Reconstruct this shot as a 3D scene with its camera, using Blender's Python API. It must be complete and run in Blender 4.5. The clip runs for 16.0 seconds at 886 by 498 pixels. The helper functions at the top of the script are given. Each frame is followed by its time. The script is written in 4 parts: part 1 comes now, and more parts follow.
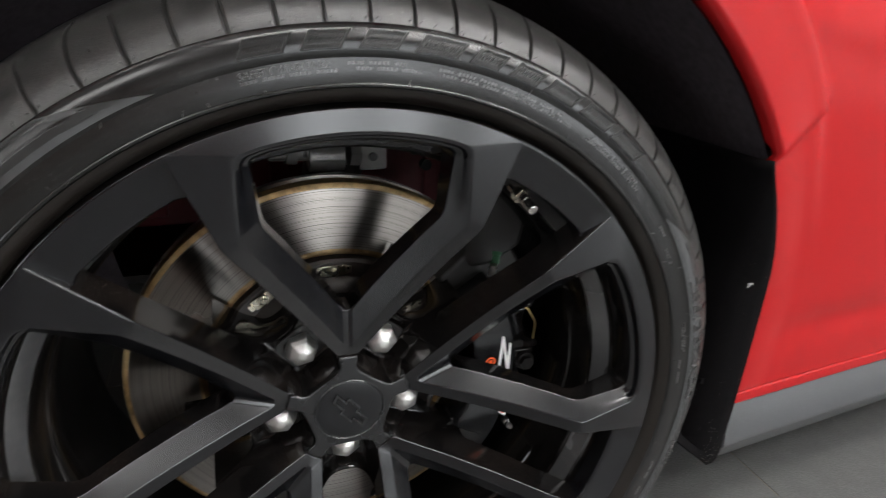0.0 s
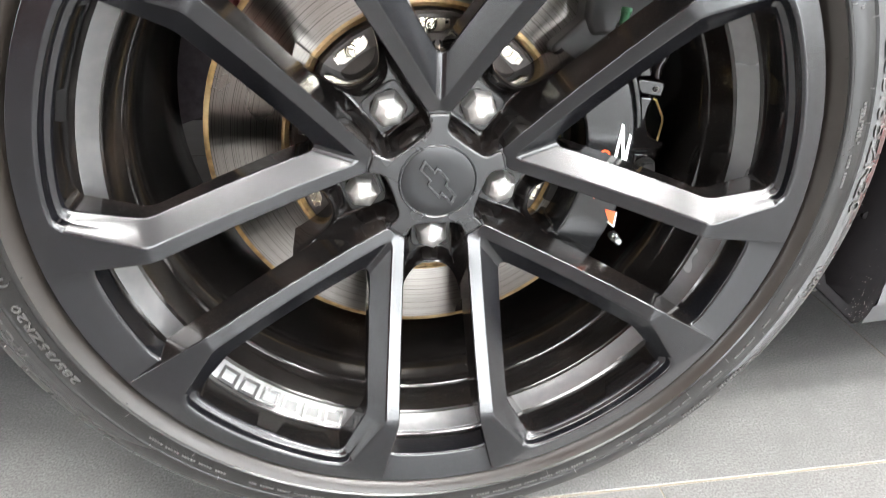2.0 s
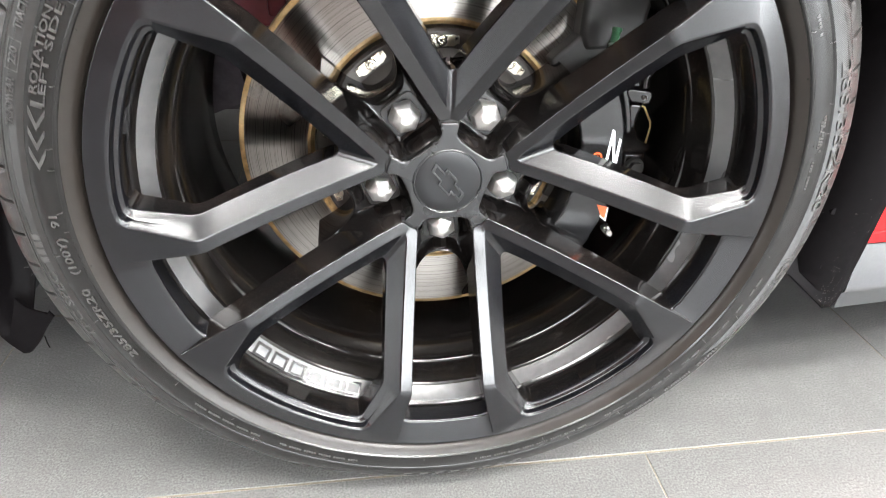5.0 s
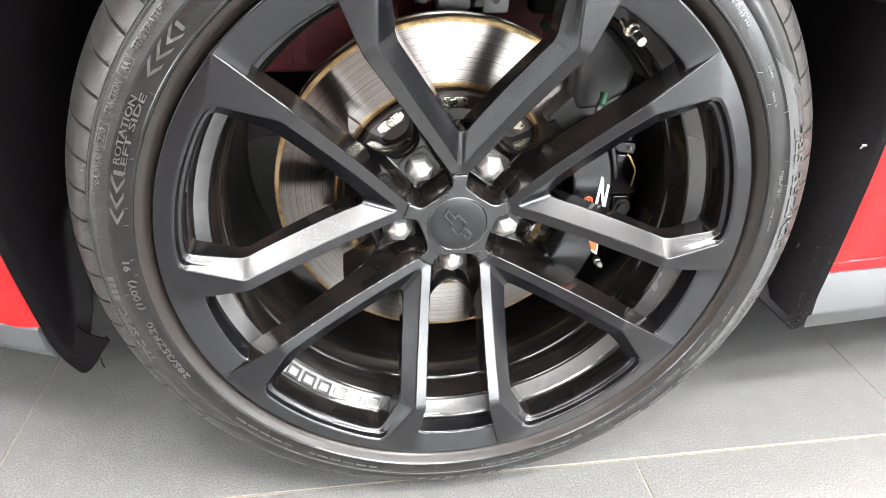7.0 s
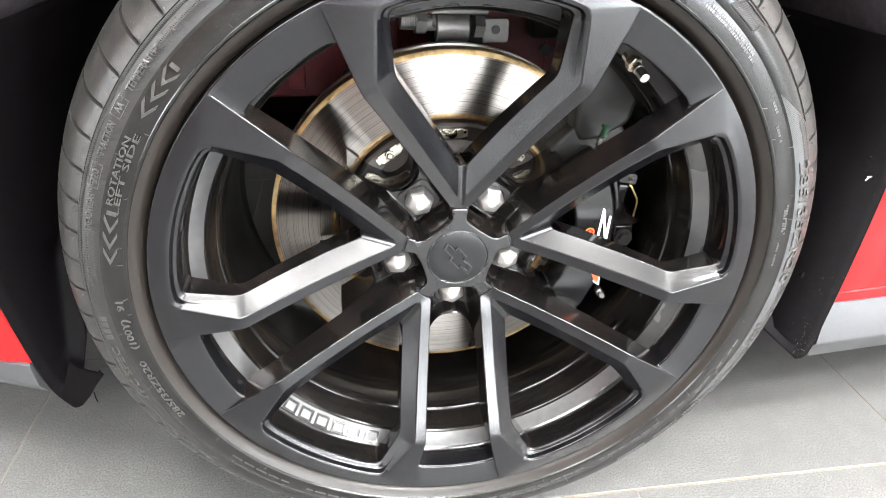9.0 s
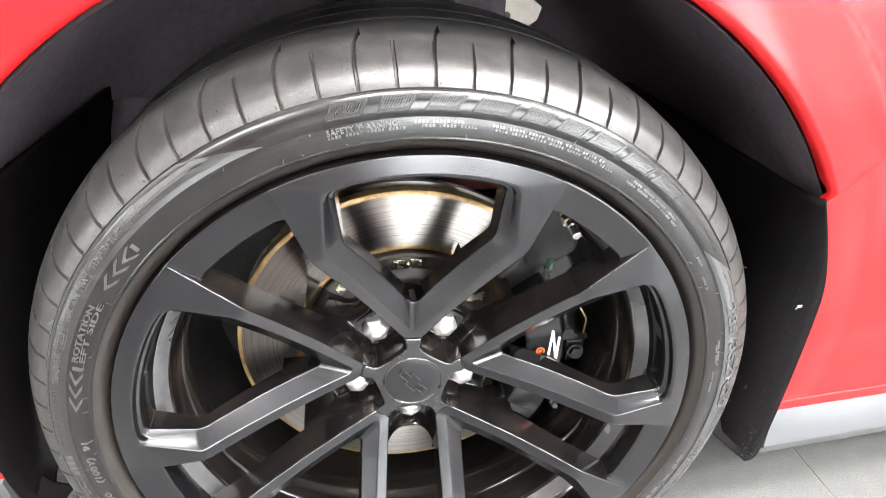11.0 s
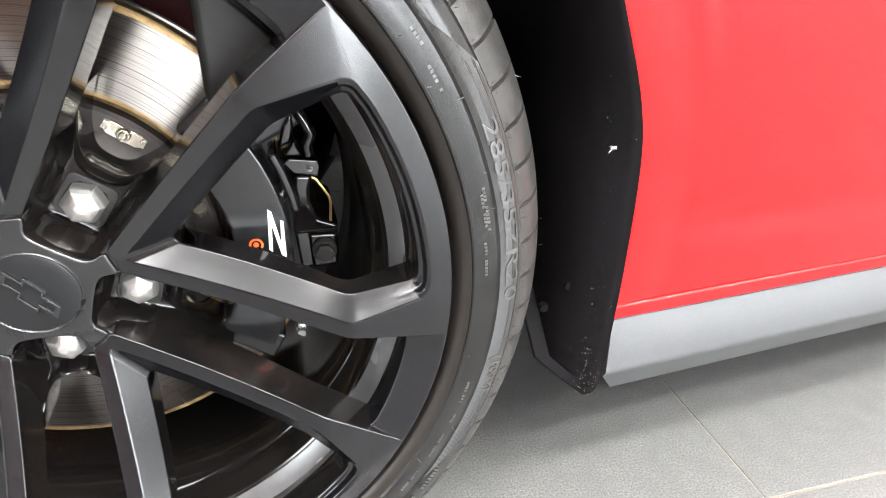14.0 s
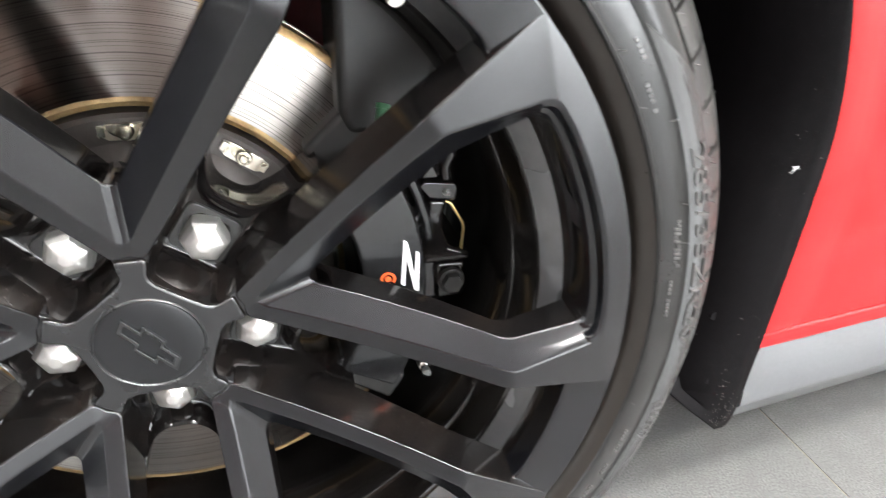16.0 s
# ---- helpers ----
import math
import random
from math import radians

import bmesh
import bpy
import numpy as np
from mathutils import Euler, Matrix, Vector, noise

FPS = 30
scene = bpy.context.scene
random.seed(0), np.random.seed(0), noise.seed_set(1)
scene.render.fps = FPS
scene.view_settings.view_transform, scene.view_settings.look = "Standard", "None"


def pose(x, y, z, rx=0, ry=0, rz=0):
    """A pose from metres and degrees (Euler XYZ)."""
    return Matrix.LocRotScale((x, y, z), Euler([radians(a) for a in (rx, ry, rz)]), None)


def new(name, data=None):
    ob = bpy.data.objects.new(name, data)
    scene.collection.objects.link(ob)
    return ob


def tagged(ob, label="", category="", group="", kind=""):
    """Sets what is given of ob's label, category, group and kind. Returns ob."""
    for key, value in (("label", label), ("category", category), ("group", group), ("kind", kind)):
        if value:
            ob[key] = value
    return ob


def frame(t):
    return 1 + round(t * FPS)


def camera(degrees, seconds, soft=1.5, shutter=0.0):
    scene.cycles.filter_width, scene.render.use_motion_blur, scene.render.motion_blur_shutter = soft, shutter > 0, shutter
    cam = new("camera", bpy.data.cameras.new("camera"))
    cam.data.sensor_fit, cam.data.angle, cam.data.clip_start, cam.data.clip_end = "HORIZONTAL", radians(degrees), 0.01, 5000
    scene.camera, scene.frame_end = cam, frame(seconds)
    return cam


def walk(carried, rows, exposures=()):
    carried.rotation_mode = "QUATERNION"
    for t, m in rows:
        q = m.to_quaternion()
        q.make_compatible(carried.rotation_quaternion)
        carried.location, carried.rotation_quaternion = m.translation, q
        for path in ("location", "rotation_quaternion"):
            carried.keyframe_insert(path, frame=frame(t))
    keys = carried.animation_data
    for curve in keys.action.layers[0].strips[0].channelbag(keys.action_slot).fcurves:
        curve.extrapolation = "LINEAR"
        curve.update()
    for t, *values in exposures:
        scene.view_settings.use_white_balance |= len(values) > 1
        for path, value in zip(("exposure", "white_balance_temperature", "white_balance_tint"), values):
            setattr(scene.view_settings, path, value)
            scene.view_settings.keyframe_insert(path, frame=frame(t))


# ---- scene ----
SHUTTER = 0.4
cam = camera(72.21, 16.0, soft=0.6, shutter=SHUTTER)
PATH = [  # seconds, place, turn
    (0.0, -0.0783, -0.5097, 0.6848, 67.09, -2.39, -19.15),
    (0.2, -0.0842, -0.5107, 0.6707, 67.57, -1.97, -16.59),
    (0.5, -0.0730, -0.5064, 0.6645, 65.32, -2.15, -12.79),
    (1.0, -0.0713, -0.4989, 0.6243, 62.73, -2.17, -10.42),
    (1.5, -0.0709, -0.4967, 0.5822, 60.80, -2.20, -9.50),
    (2.0, -0.0659, -0.5049, 0.5399, 59.63, -1.99, -8.44),
    (2.5, -0.0663, -0.5081, 0.5074, 58.72, -1.98, -8.11),
    (3.0, -0.0676, -0.5157, 0.4867, 58.17, -1.91, -8.10),
    (3.5, -0.0767, -0.5297, 0.5106, 57.89, -1.96, -8.05),
    (4.0, -0.0701, -0.5410, 0.5057, 57.55, -1.90, -7.86),
    (4.5, -0.0743, -0.5430, 0.5323, 57.34, -2.01, -7.69),
    (5.0, -0.0764, -0.5513, 0.5828, 57.45, -1.99, -7.73),
    (7.3, -0.0988, -0.6025, 0.6508, 57.74, -1.79, -7.86),
    (7.5, -0.1004, -0.6037, 0.6463, 57.62, -1.76, -8.07),
    (8.0, -0.1015, -0.5960, 0.6519, 57.78, -1.76, -8.10),
    (8.2, -0.0997, -0.5899, 0.6559, 57.72, -1.76, -7.94),
    (10.3, -0.0881, -0.5608, 0.7264, 60.33, -1.93, -8.26),
    (10.5, -0.0706, -0.5565, 0.7461, 60.23, -1.91, -8.11),
    (11.0, -0.0528, -0.5582, 0.7778, 60.52, -1.94, -8.29),
    (11.5, -0.0476, -0.5593, 0.7925, 61.24, -1.78, -8.50),
    (12.0, -0.0450, -0.5486, 0.7884, 61.29, -1.77, -8.79),
    (12.5, -0.0018, -0.5185, 0.7663, 61.39, -1.74, -9.34),
    (12.8, 0.0444, -0.5064, 0.7236, 61.08, -1.88, -10.37),
    (13.0, 0.0863, -0.4980, 0.6851, 61.02, -1.84, -10.96),
    (13.2, 0.1150, -0.4842, 0.6430, 60.86, -1.99, -12.44),
    (13.5, 0.1453, -0.4769, 0.5982, 61.46, -1.59, -13.14),
    (14.0, 0.1668, -0.4719, 0.5703, 61.66, -1.77, -14.98),
    (14.5, 0.1661, -0.4602, 0.5542, 61.68, -1.82, -15.73),
    (15.0, 0.1530, -0.4473, 0.5512, 61.64, -1.82, -15.99),
    (15.5, 0.1223, -0.4311, 0.5562, 61.34, -1.77, -15.93),
    (16.0, 0.0797, -0.3880, 0.5685, 60.72, -1.67, -15.76),
]

EXPOSURES = [(0.0, -1.35), (0.5, -0.97), (1.0, -0.07), (1.5, 0.42), (2.0, 0.70), (3.5, 0.68), (5.0, 0.62), (7.5, 0.84), (10.0, 0.88), (11.0, 1.00), (11.5, 0.92), (12.5, 0.74), (14.0, 0.60), (16.0, 0.48)]
walk(cam, [(t, pose(*p)) for t, *p in PATH], EXPOSURES)

# ---------------------------------------------------------------- light
world = bpy.data.worlds.new("world")
scene.world = world
world.use_nodes = True
world.node_tree.nodes["Background"].inputs[0].default_value = (0.9, 0.95, 1.0, 1)
world.node_tree.nodes["Background"].inputs[1].default_value = 0.15
LAMP = 82.0
DAY = 24.0

# ---------------------------------------------------------------- materials


def material(name, base, rough=0.5, metal=0.0, noise_scale=60.0, vary=0.15, rough_vary=0.1, bump=0.0, bump_scale=400.0,
             coat=0.0, specular=0.5, tint=None, stain=0.0, stain_scale=6.0, dust=0.0, stain_from=0.45):
    """A surface with variation at two scales: fine grain and larger, soft wear."""
    m = bpy.data.materials.new(name)
    m.use_nodes = True
    nt = m.node_tree
    n, l = nt.nodes, nt.links
    b = n["Principled BSDF"]
    b.inputs["Metallic"].default_value = metal
    b.inputs["Coat Weight"].default_value = coat
    b.inputs["Coat Roughness"].default_value = 0.04
    b.inputs["Specular IOR Level"].default_value = specular
    co = n.new("ShaderNodeTexCoord")
    fine, large = n.new("ShaderNodeTexNoise"), n.new("ShaderNodeTexNoise")
    fine.inputs["Scale"].default_value, fine.inputs["Detail"].default_value = noise_scale, 6
    large.inputs["Scale"].default_value, large.inputs["Detail"].default_value = stain_scale, 4
    for x in (fine, large):
        l.new(co.outputs["Object"], x.inputs["Vector"])
    ramp = n.new("ShaderNodeMapRange")
    ramp.inputs["From Min"].default_value, ramp.inputs["From Max"].default_value = 0.3, 0.7
    l.new(fine.outputs["Fac"], ramp.inputs["Value"])
    mix = n.new("ShaderNodeMix")
    mix.data_type = "RGBA"
    lo = tuple(c * (1 - vary) for c in base)
    hi = tuple(min(1, c * (1 + vary)) for c in base)
    mix.inputs["A"].default_value, mix.inputs["B"].default_value = (*lo, 1), (*hi, 1)
    l.new(ramp.outputs["Result"], mix.inputs["Factor"])
    colour = mix.outputs["Result"]
    if stain:
        r2 = n.new("ShaderNodeMapRange")
        r2.inputs["From Min"].default_value, r2.inputs["From Max"].default_value = stain_from, 0.75
        r2.inputs["To Max"].default_value = stain
        l.new(large.outputs["Fac"], r2.inputs["Value"])
        m2 = n.new("ShaderNodeMix")
        m2.data_type = "RGBA"
        m2.inputs["B"].default_value = (*(tint or tuple(c * 0.5 for c in base)), 1)
        l.new(colour, m2.inputs["A"])
        l.new(r2.outputs["Result"], m2.inputs["Factor"])
        colour = m2.outputs["Result"]
    if dust:
        cells = n.new("ShaderNodeTexVoronoi")
        cells.inputs["Scale"].default_value = 330.0
        l.new(co.outputs["Object"], cells.inputs["Vector"])
        patch = n.new("ShaderNodeMapRange")
        patch.inputs["From Min"].default_value, patch.inputs["From Max"].default_value = 0.42, 0.70
        patch.inputs["To Min"].default_value, patch.inputs["To Max"].default_value = 0.03, 0.20
        l.new(large.outputs["Fac"], patch.inputs["Value"])
        speck = n.new("ShaderNodeMath")
        speck.operation = "LESS_THAN"
        l.new(cells.outputs["Distance"], speck.inputs[0])
        l.new(patch.outputs["Result"], speck.inputs[1])
        amount = n.new("ShaderNodeMath")
        amount.operation = "MULTIPLY"
        amount.inputs[1].default_value = dust
        l.new(speck.outputs[0], amount.inputs[0])
        m3 = n.new("ShaderNodeMix")
        m3.data_type = "RGBA"
        m3.inputs["B"].default_value = (0.30, 0.27, 0.24, 1)
        l.new(colour, m3.inputs["A"])
        l.new(amount.outputs[0], m3.inputs["Factor"])
        colour = m3.outputs["Result"]
    l.new(colour, b.inputs["Base Color"])
    rr = n.new("ShaderNodeMapRange")
    rr.inputs["From Min"].default_value, rr.inputs["From Max"].default_value = 0.3, 0.7
    rr.inputs["To Min"].default_value, rr.inputs["To Max"].default_value = max(0.02, rough - rough_vary), min(1, rough + rough_vary)
    l.new(large.outputs["Fac"], rr.inputs["Value"])
    l.new(rr.outputs["Result"], b.inputs["Roughness"])
    if bump:
        g = n.new("ShaderNodeTexNoise")
        g.inputs["Scale"].default_value, g.inputs["Detail"].default_value = bump_scale, 3
        l.new(co.outputs["Object"], g.inputs["Vector"])
        bp = n.new("ShaderNodeBump")
        bp.inputs["Strength"].default_value, bp.inputs["Distance"].default_value = bump, 0.0006
        l.new(g.outputs["Fac"], bp.inputs["Height"])
        l.new(bp.outputs["Normal"], b.inputs["Normal"])
    return m


def brushed(name, base, rough):
    """Turned metal: fine circles about the local y axis."""
    m = material(name, base, rough, 1.0, 30.0, 0.08, 0.05)
    n, l = m.node_tree.nodes, m.node_tree.links
    b = n["Principled BSDF"]
    co = n.new("ShaderNodeTexCoord")
    sep = n.new("ShaderNodeSeparateXYZ")
    l.new(co.outputs["Object"], sep.inputs[0])
    flat = n.new("ShaderNodeCombineXYZ")
    l.new(sep.outputs["X"], flat.inputs["X"])
    l.new(sep.outputs["Z"], flat.inputs["Y"])
    ln = n.new("ShaderNodeVectorMath")
    ln.operation = "LENGTH"
    l.new(flat.outputs[0], ln.inputs[0])
    rings = n.new("ShaderNodeTexNoise")
    rings.noise_dimensions = "1D"
    rings.inputs["Scale"].default_value, rings.inputs["Detail"].default_value = 1600.0, 4
    l.new(ln.outputs["Value"], rings.inputs["W"])
    bp = n.new("ShaderNodeBump")
    bp.inputs["Strength"].default_value, bp.inputs["Distance"].default_value = 0.06, 0.0001
    l.new(rings.outputs["Fac"], bp.inputs["Height"])
    l.new(bp.outputs["Normal"], b.inputs["Normal"])
    scratch = n.new("ShaderNodeTexNoise")
    scratch.noise_dimensions = "1D"
    scratch.inputs["Scale"].default_value, scratch.inputs["Detail"].default_value = 900.0, 5
    l.new(ln.outputs["Value"], scratch.inputs["W"])
    sr = n.new("ShaderNodeMapRange")
    sr.inputs["From Min"].default_value, sr.inputs["From Max"].default_value = 0.36, 0.47
    sr.inputs["To Min"].default_value, sr.inputs["To Max"].default_value = 0.52, 1.0
    l.new(scratch.outputs["Fac"], sr.inputs["Value"])
    old = b.inputs["Base Color"].links[0].from_socket
    mul = n.new("ShaderNodeMix")
    mul.data_type, mul.blend_type = "RGBA", "MULTIPLY"
    mul.inputs["Factor"].default_value = 1.0
    l.new(old, mul.inputs["A"])
    l.new(sr.outputs["Result"], mul.inputs["B"])
    l.new(mul.outputs["Result"], b.inputs["Base Color"])
    b.inputs["Anisotropic"].default_value = 0.95
    b.inputs["Anisotropic Rotation"].default_value = 0.25
    tan = n.new("ShaderNodeTangent")
    tan.direction_type, tan.axis = "RADIAL", "Y"
    l.new(tan.outputs[0], b.inputs["Tangent"])
    return m


def glow(name, colour, strength):
    m = bpy.data.materials.new(name)
    m.use_nodes = True
    n, l = m.node_tree.nodes, m.node_tree.links
    n.remove(n["Principled BSDF"])
    e = n.new("ShaderNodeEmission")
    e.inputs[0].default_value, e.inputs[1].default_value = (*colour, 1), strength
    l.new(e.outputs[0], n["Material Output"].inputs[0])
    return m


SATIN = material("satin_black_paint", (0.0033, 0.0034, 0.0043), 0.205, 0.0, 90, 0.3, 0.015, 0.0, 2600, specular=0.58, stain_scale=34)
GLOSS = material("gloss_black_paint", (0.0035, 0.0032, 0.0032), 0.14, 0.0, 40, 0.3, 0.06, stain=0.5, tint=(0.014, 0.010, 0.008), stain_scale=22, specular=0.42, dust=0.10)
# brown patches: dust smudges, plus brown reflections of the barrel painted into the colour
BARREL_PAINT = material("dusty_black_brown_sheen", (0.0056, 0.0050, 0.0047), 0.14, 0.0, 60, 0.4, 0.05, stain=0.7, tint=(0.032, 0.022, 0.0155), stain_scale=9, specular=0.5, dust=0.14, stain_from=0.56)
HUB = material("satin_hub_paint", (0.0085, 0.0088, 0.0095), 0.28, 0.0, 90, 0.2, 0.05, 0.03, 2000, specular=0.6, stain_scale=30)
POCKET = material("wet_look_black", (0.0055, 0.0048, 0.0046), 0.11, 0.0, 60, 0.4, 0.04, stain=0.4, tint=(0.018, 0.012, 0.009), stain_scale=30, specular=0.42)
CAP = material("cap_plastic", (0.0045, 0.0048, 0.0056), 0.34, 0.0, 120, 0.15, 0.06, 0.05, 900, specular=0.42)
RUBBER = material("tyre_rubber", (0.0078, 0.0076, 0.0074), 0.23, 0.0, 80, 0.25, 0.03, 0.04, 600, specular=0.40, dust=0.03, stain=0.4, tint=(0.012, 0.0116, 0.0112), stain_scale=30)
BEAD = material("brown_bead_rubber", (0.0120, 0.0098, 0.0082), 0.36, 0.0, 80, 0.2, 0.06, 0.03, 500, specular=0.38, stain=0.4, tint=(0.010, 0.0088, 0.0080), stain_scale=20)
TREAD = material("tread_rubber", (0.018, 0.0175, 0.0168), 0.36, 0.0, 160, 0.40, 0.05, 0.40, 700, stain=0.7, tint=(0.034, 0.032, 0.030), stain_scale=75, specular=0.48, dust=0.26)
# tread rubber darkened in its colour to stand in for shade inside the grooves
GROOVE_SHADE = material("shaded_groove_rubber", (0.006, 0.0058, 0.0055), 0.6, 0.0, 90, 0.3, 0.1, specular=0.12)
LETTER = material("raised_rubber", (0.036, 0.035, 0.034), 0.30, 0.0, 150, 0.2, 0.06, 0.04, 600, specular=0.7)
HATCH = material("hatched_rubber", (0.014, 0.0137, 0.0134), 0.3, 0.0, 150, 0.2, 0.03, 0.2, 600, specular=0.42)
NUT = material("satin_chrome_nut", (0.66, 0.645, 0.62), 0.42, 1.0, 80, 0.06, 0.08, 0.03, 1500)
LEDGE = material("satin_ledge", (0.045, 0.045, 0.046), 0.27, 0.0, 120, 0.1, 0.01, 0.0, 900, specular=1.0)
CHROME = material("chrome", (0.82, 0.80, 0.77), 0.25, 1.0, 80, 0.06, 0.06)
DISC = brushed("turned_disc", (0.22, 0.204, 0.187), 0.30)
RUST = material("rusty_edge", (0.26, 0.165, 0.07), 0.5, 0.5, 150, 0.4, 0.1, 0.4, 500, stain=0.6, tint=(0.40, 0.31, 0.17), stain_scale=30)
HAT = material("disc_hat", (0.045, 0.038, 0.034), 0.45, 0.2, 60, 0.2, 0.1, 0.2, 700)
ZINC = material("zinc_clip", (0.60, 0.56, 0.46), 0.3, 1.0, 120, 0.15, 0.1)
BRASS = material("yellow_zinc", (0.62, 0.46, 0.20), 0.3, 1.0, 120, 0.15, 0.1)
CALIPER = material("caliper_paint", (0.0095, 0.0095, 0.0100), 0.19, 0.0, 500, 0.5, 0.05, 0.04, 900, specular=0.52)
TREAD_DUST = material("pale_dust", (0.16, 0.145, 0.13), 0.8, 0.0, 100, 0.2)
WHITE = material("white_print", (0.8, 0.8, 0.78), 0.4, 0.0, 100, 0.04)
ORANGE = material("orange_print", (0.85, 0.12, 0.03), 0.4, 0.0, 100, 0.05)
GREEN = material("green_cap", (0.06, 0.20, 0.10), 0.4, 0.0, 100, 0.15)
RED = material("red_car_paint", (0.322, 0.0078, 0.0092), 0.40, 0.0, 900, 0.05, 0.02, coat=0.22, specular=0.08)
RED.node_tree.nodes["Principled BSDF"].inputs["Coat Roughness"].default_value = 0.10
RED.node_tree.nodes["Principled BSDF"].inputs["Coat Roughness"].default_value = 0.14
PAD = material("sandy_black_seat", (0.012, 0.0115, 0.011), 0.36, 0.0, 300, 0.5, 0.06, 0.35, 1400, specular=0.5)
DARKRED = material("red_primer_rail", (0.16, 0.016, 0.022), 0.4, 0.0, 60, 0.15, 0.1)
GREY = material("grey_sill_paint", (0.060, 0.062, 0.065), 0.50, 0.0, 300, 0.06, 0.05, specular=0.33, dust=0.10)
PLASTIC = material("black_liner_plastic", (0.068, 0.0580, 0.0650), 0.8, 0.0, 120, 0.2, 0.08, 0.10, 900, specular=0.10)
FLAP = material("black_flap_plastic", (0.0024, 0.0020, 0.0023), 0.58, 0.0, 160, 0.3, 0.08, 0.15, 250, specular=0.055, dust=0.02)
STEEL = material("grey_bracket_steel", (0.42, 0.38, 0.33), 0.5, 0.5, 60, 0.1, 0.1)
LINK = material("dull_link_steel", (0.11, 0.105, 0.10), 0.45, 0.4, 60, 0.15, 0.1)
UNDER = material("black_chassis", (0.018, 0.0172, 0.0165), 0.45, 0.0, 40, 0.3, 0.1, specular=0.35)
TILE = material("grey_porcelain", (0.099, 0.099, 0.0965), 0.31, 0.0, 420, 0.50, 0.02, 0.0, 500, stain=0.6, tint=(0.073, 0.073, 0.071), stain_from=0.34, stain_scale=34, specular=0.48)
GROUT = material("beige_grout", (0.15, 0.132, 0.103), 0.8, 0.0, 300, 0.15, 0.05, 0.5, 900)
WALL = material("pale_grey_plaster", (0.52, 0.515, 0.505), 0.8, 0.0, 40, 0.04, 0.05)
TERRACOTTA = material("terracotta_plaster", (0.15, 0.070, 0.048), 0.8, 0.0, 40, 0.08, 0.05)
CEIL = material("pale_ceiling", (0.60, 0.60, 0.605), 0.8, 0.0, 40, 0.04, 0.05)
DAYLIGHT = glow("overcast_daylight", (0.93, 0.97, 1.0), DAY)
DIFFUSER = glow("lamp_diffuser", (1.0, 0.985, 0.97), 10.0)

# ---------------------------------------------------------------- helpers


def mesh_from(bm, material_, name):
    bmesh.ops.recalc_face_normals(bm, faces=bm.faces)
    me = bpy.data.meshes.new(name)
    bm.to_mesh(me)
    bm.free()
    me.materials.append(material_)
    return me


def smooth(me, degrees=35):
    me.shade_smooth()
    me.set_sharp_from_angle(angle=radians(degrees))


def part(name, bm, material_, parent, label="", at=None, soft=35, bevel=0.0, segments=2):
    """One mesh object under a thing or a part."""
    me = mesh_from(bm, material_, name)
    if soft:
        smooth(me, soft)
    ob = new(name, me)
    ob.parent = parent
    if at is not None:
        ob.matrix_basis = at
    if label:
        ob["label"] = label
    if bevel:
        mod = ob.modifiers.new("bevel", "BEVEL")
        mod.width, mod.segments, mod.limit_method, mod.angle_limit = bevel, segments, "ANGLE", radians(22)
        mod.harden_normals = True
    return ob


def again(ob, parent, at):
    """The same part once more, sharing its mesh."""
    o = ob.copy()
    scene.collection.objects.link(o)
    o.parent, o.matrix_basis = parent, at
    return o


def thing(name, label, category, group="", kind="", at=None):
    ob = new(name)
    ob.empty_display_size = 0.05
    if at is not None:
        ob.matrix_basis = at
    return tagged(ob, label, category, group, kind)


def polar(r, degrees, y):
    a = radians(degrees)
    return Vector((r * math.cos(a), y, r * math.sin(a)))


def turn(degrees):
    """Turn about the wheel's axle, so that what points up points along that angle."""
    return pose(0, 0, 0, 0, 90 - degrees, 0)


def revolve(profile, steps=128, a0=0.0, a1=360.0, closed=False):
    """A surface of revolution about y, from (radius, y) pairs."""
    bm = bmesh.new()
    full = abs(a1 - a0 - 360) < 1e-6
    n = steps if full else steps + 1
    rings = [[bm.verts.new(polar(r, a0 + (a1 - a0) * i / steps, y)) for r, y in profile] for i in range(n)]
    k = len(profile)
    for i in range(steps):
        a, b = rings[i], rings[(i + 1) % n]
        for j in range(k if closed else k - 1):
            bm.faces.new((a[j], b[j], b[(j + 1) % k], a[(j + 1) % k]))
    if closed and not full:
        bm.faces.new(rings[0])
        bm.faces.new(rings[-1])
    return bm


def prism(outline, y0, y1, shrink=0.0):
    """A plate from an outline of (x, z), between two depths; shrink draws the front outline in."""
    bm = bmesh.new()
    cx = sum(p[0] for p in outline) / len(outline)
    cz = sum(p[1] for p in outline) / len(outline)
    f = 1 - shrink
    a = [bm.verts.new((cx + (x - cx) * f, y0, cz + (z - cz) * f)) for x, z in outline]
    b = [bm.verts.new((x, y1, z)) for x, z in outline]
    bm.faces.new(a)
    bm.faces.new(b[::-1])
    n = len(outline)
    for i in range(n):
        bm.faces.new((a[i], a[(i + 1) % n], b[(i + 1) % n], b[i]))
    return bm


def join(*bms):
    """Several pieces of one part in one mesh."""
    out = bms[0]
    for b in bms[1:]:
        me = bpy.data.meshes.new("joined")
        b.to_mesh(me)
        b.free()
        out.from_mesh(me)
        bpy.data.meshes.remove(me)
    return out


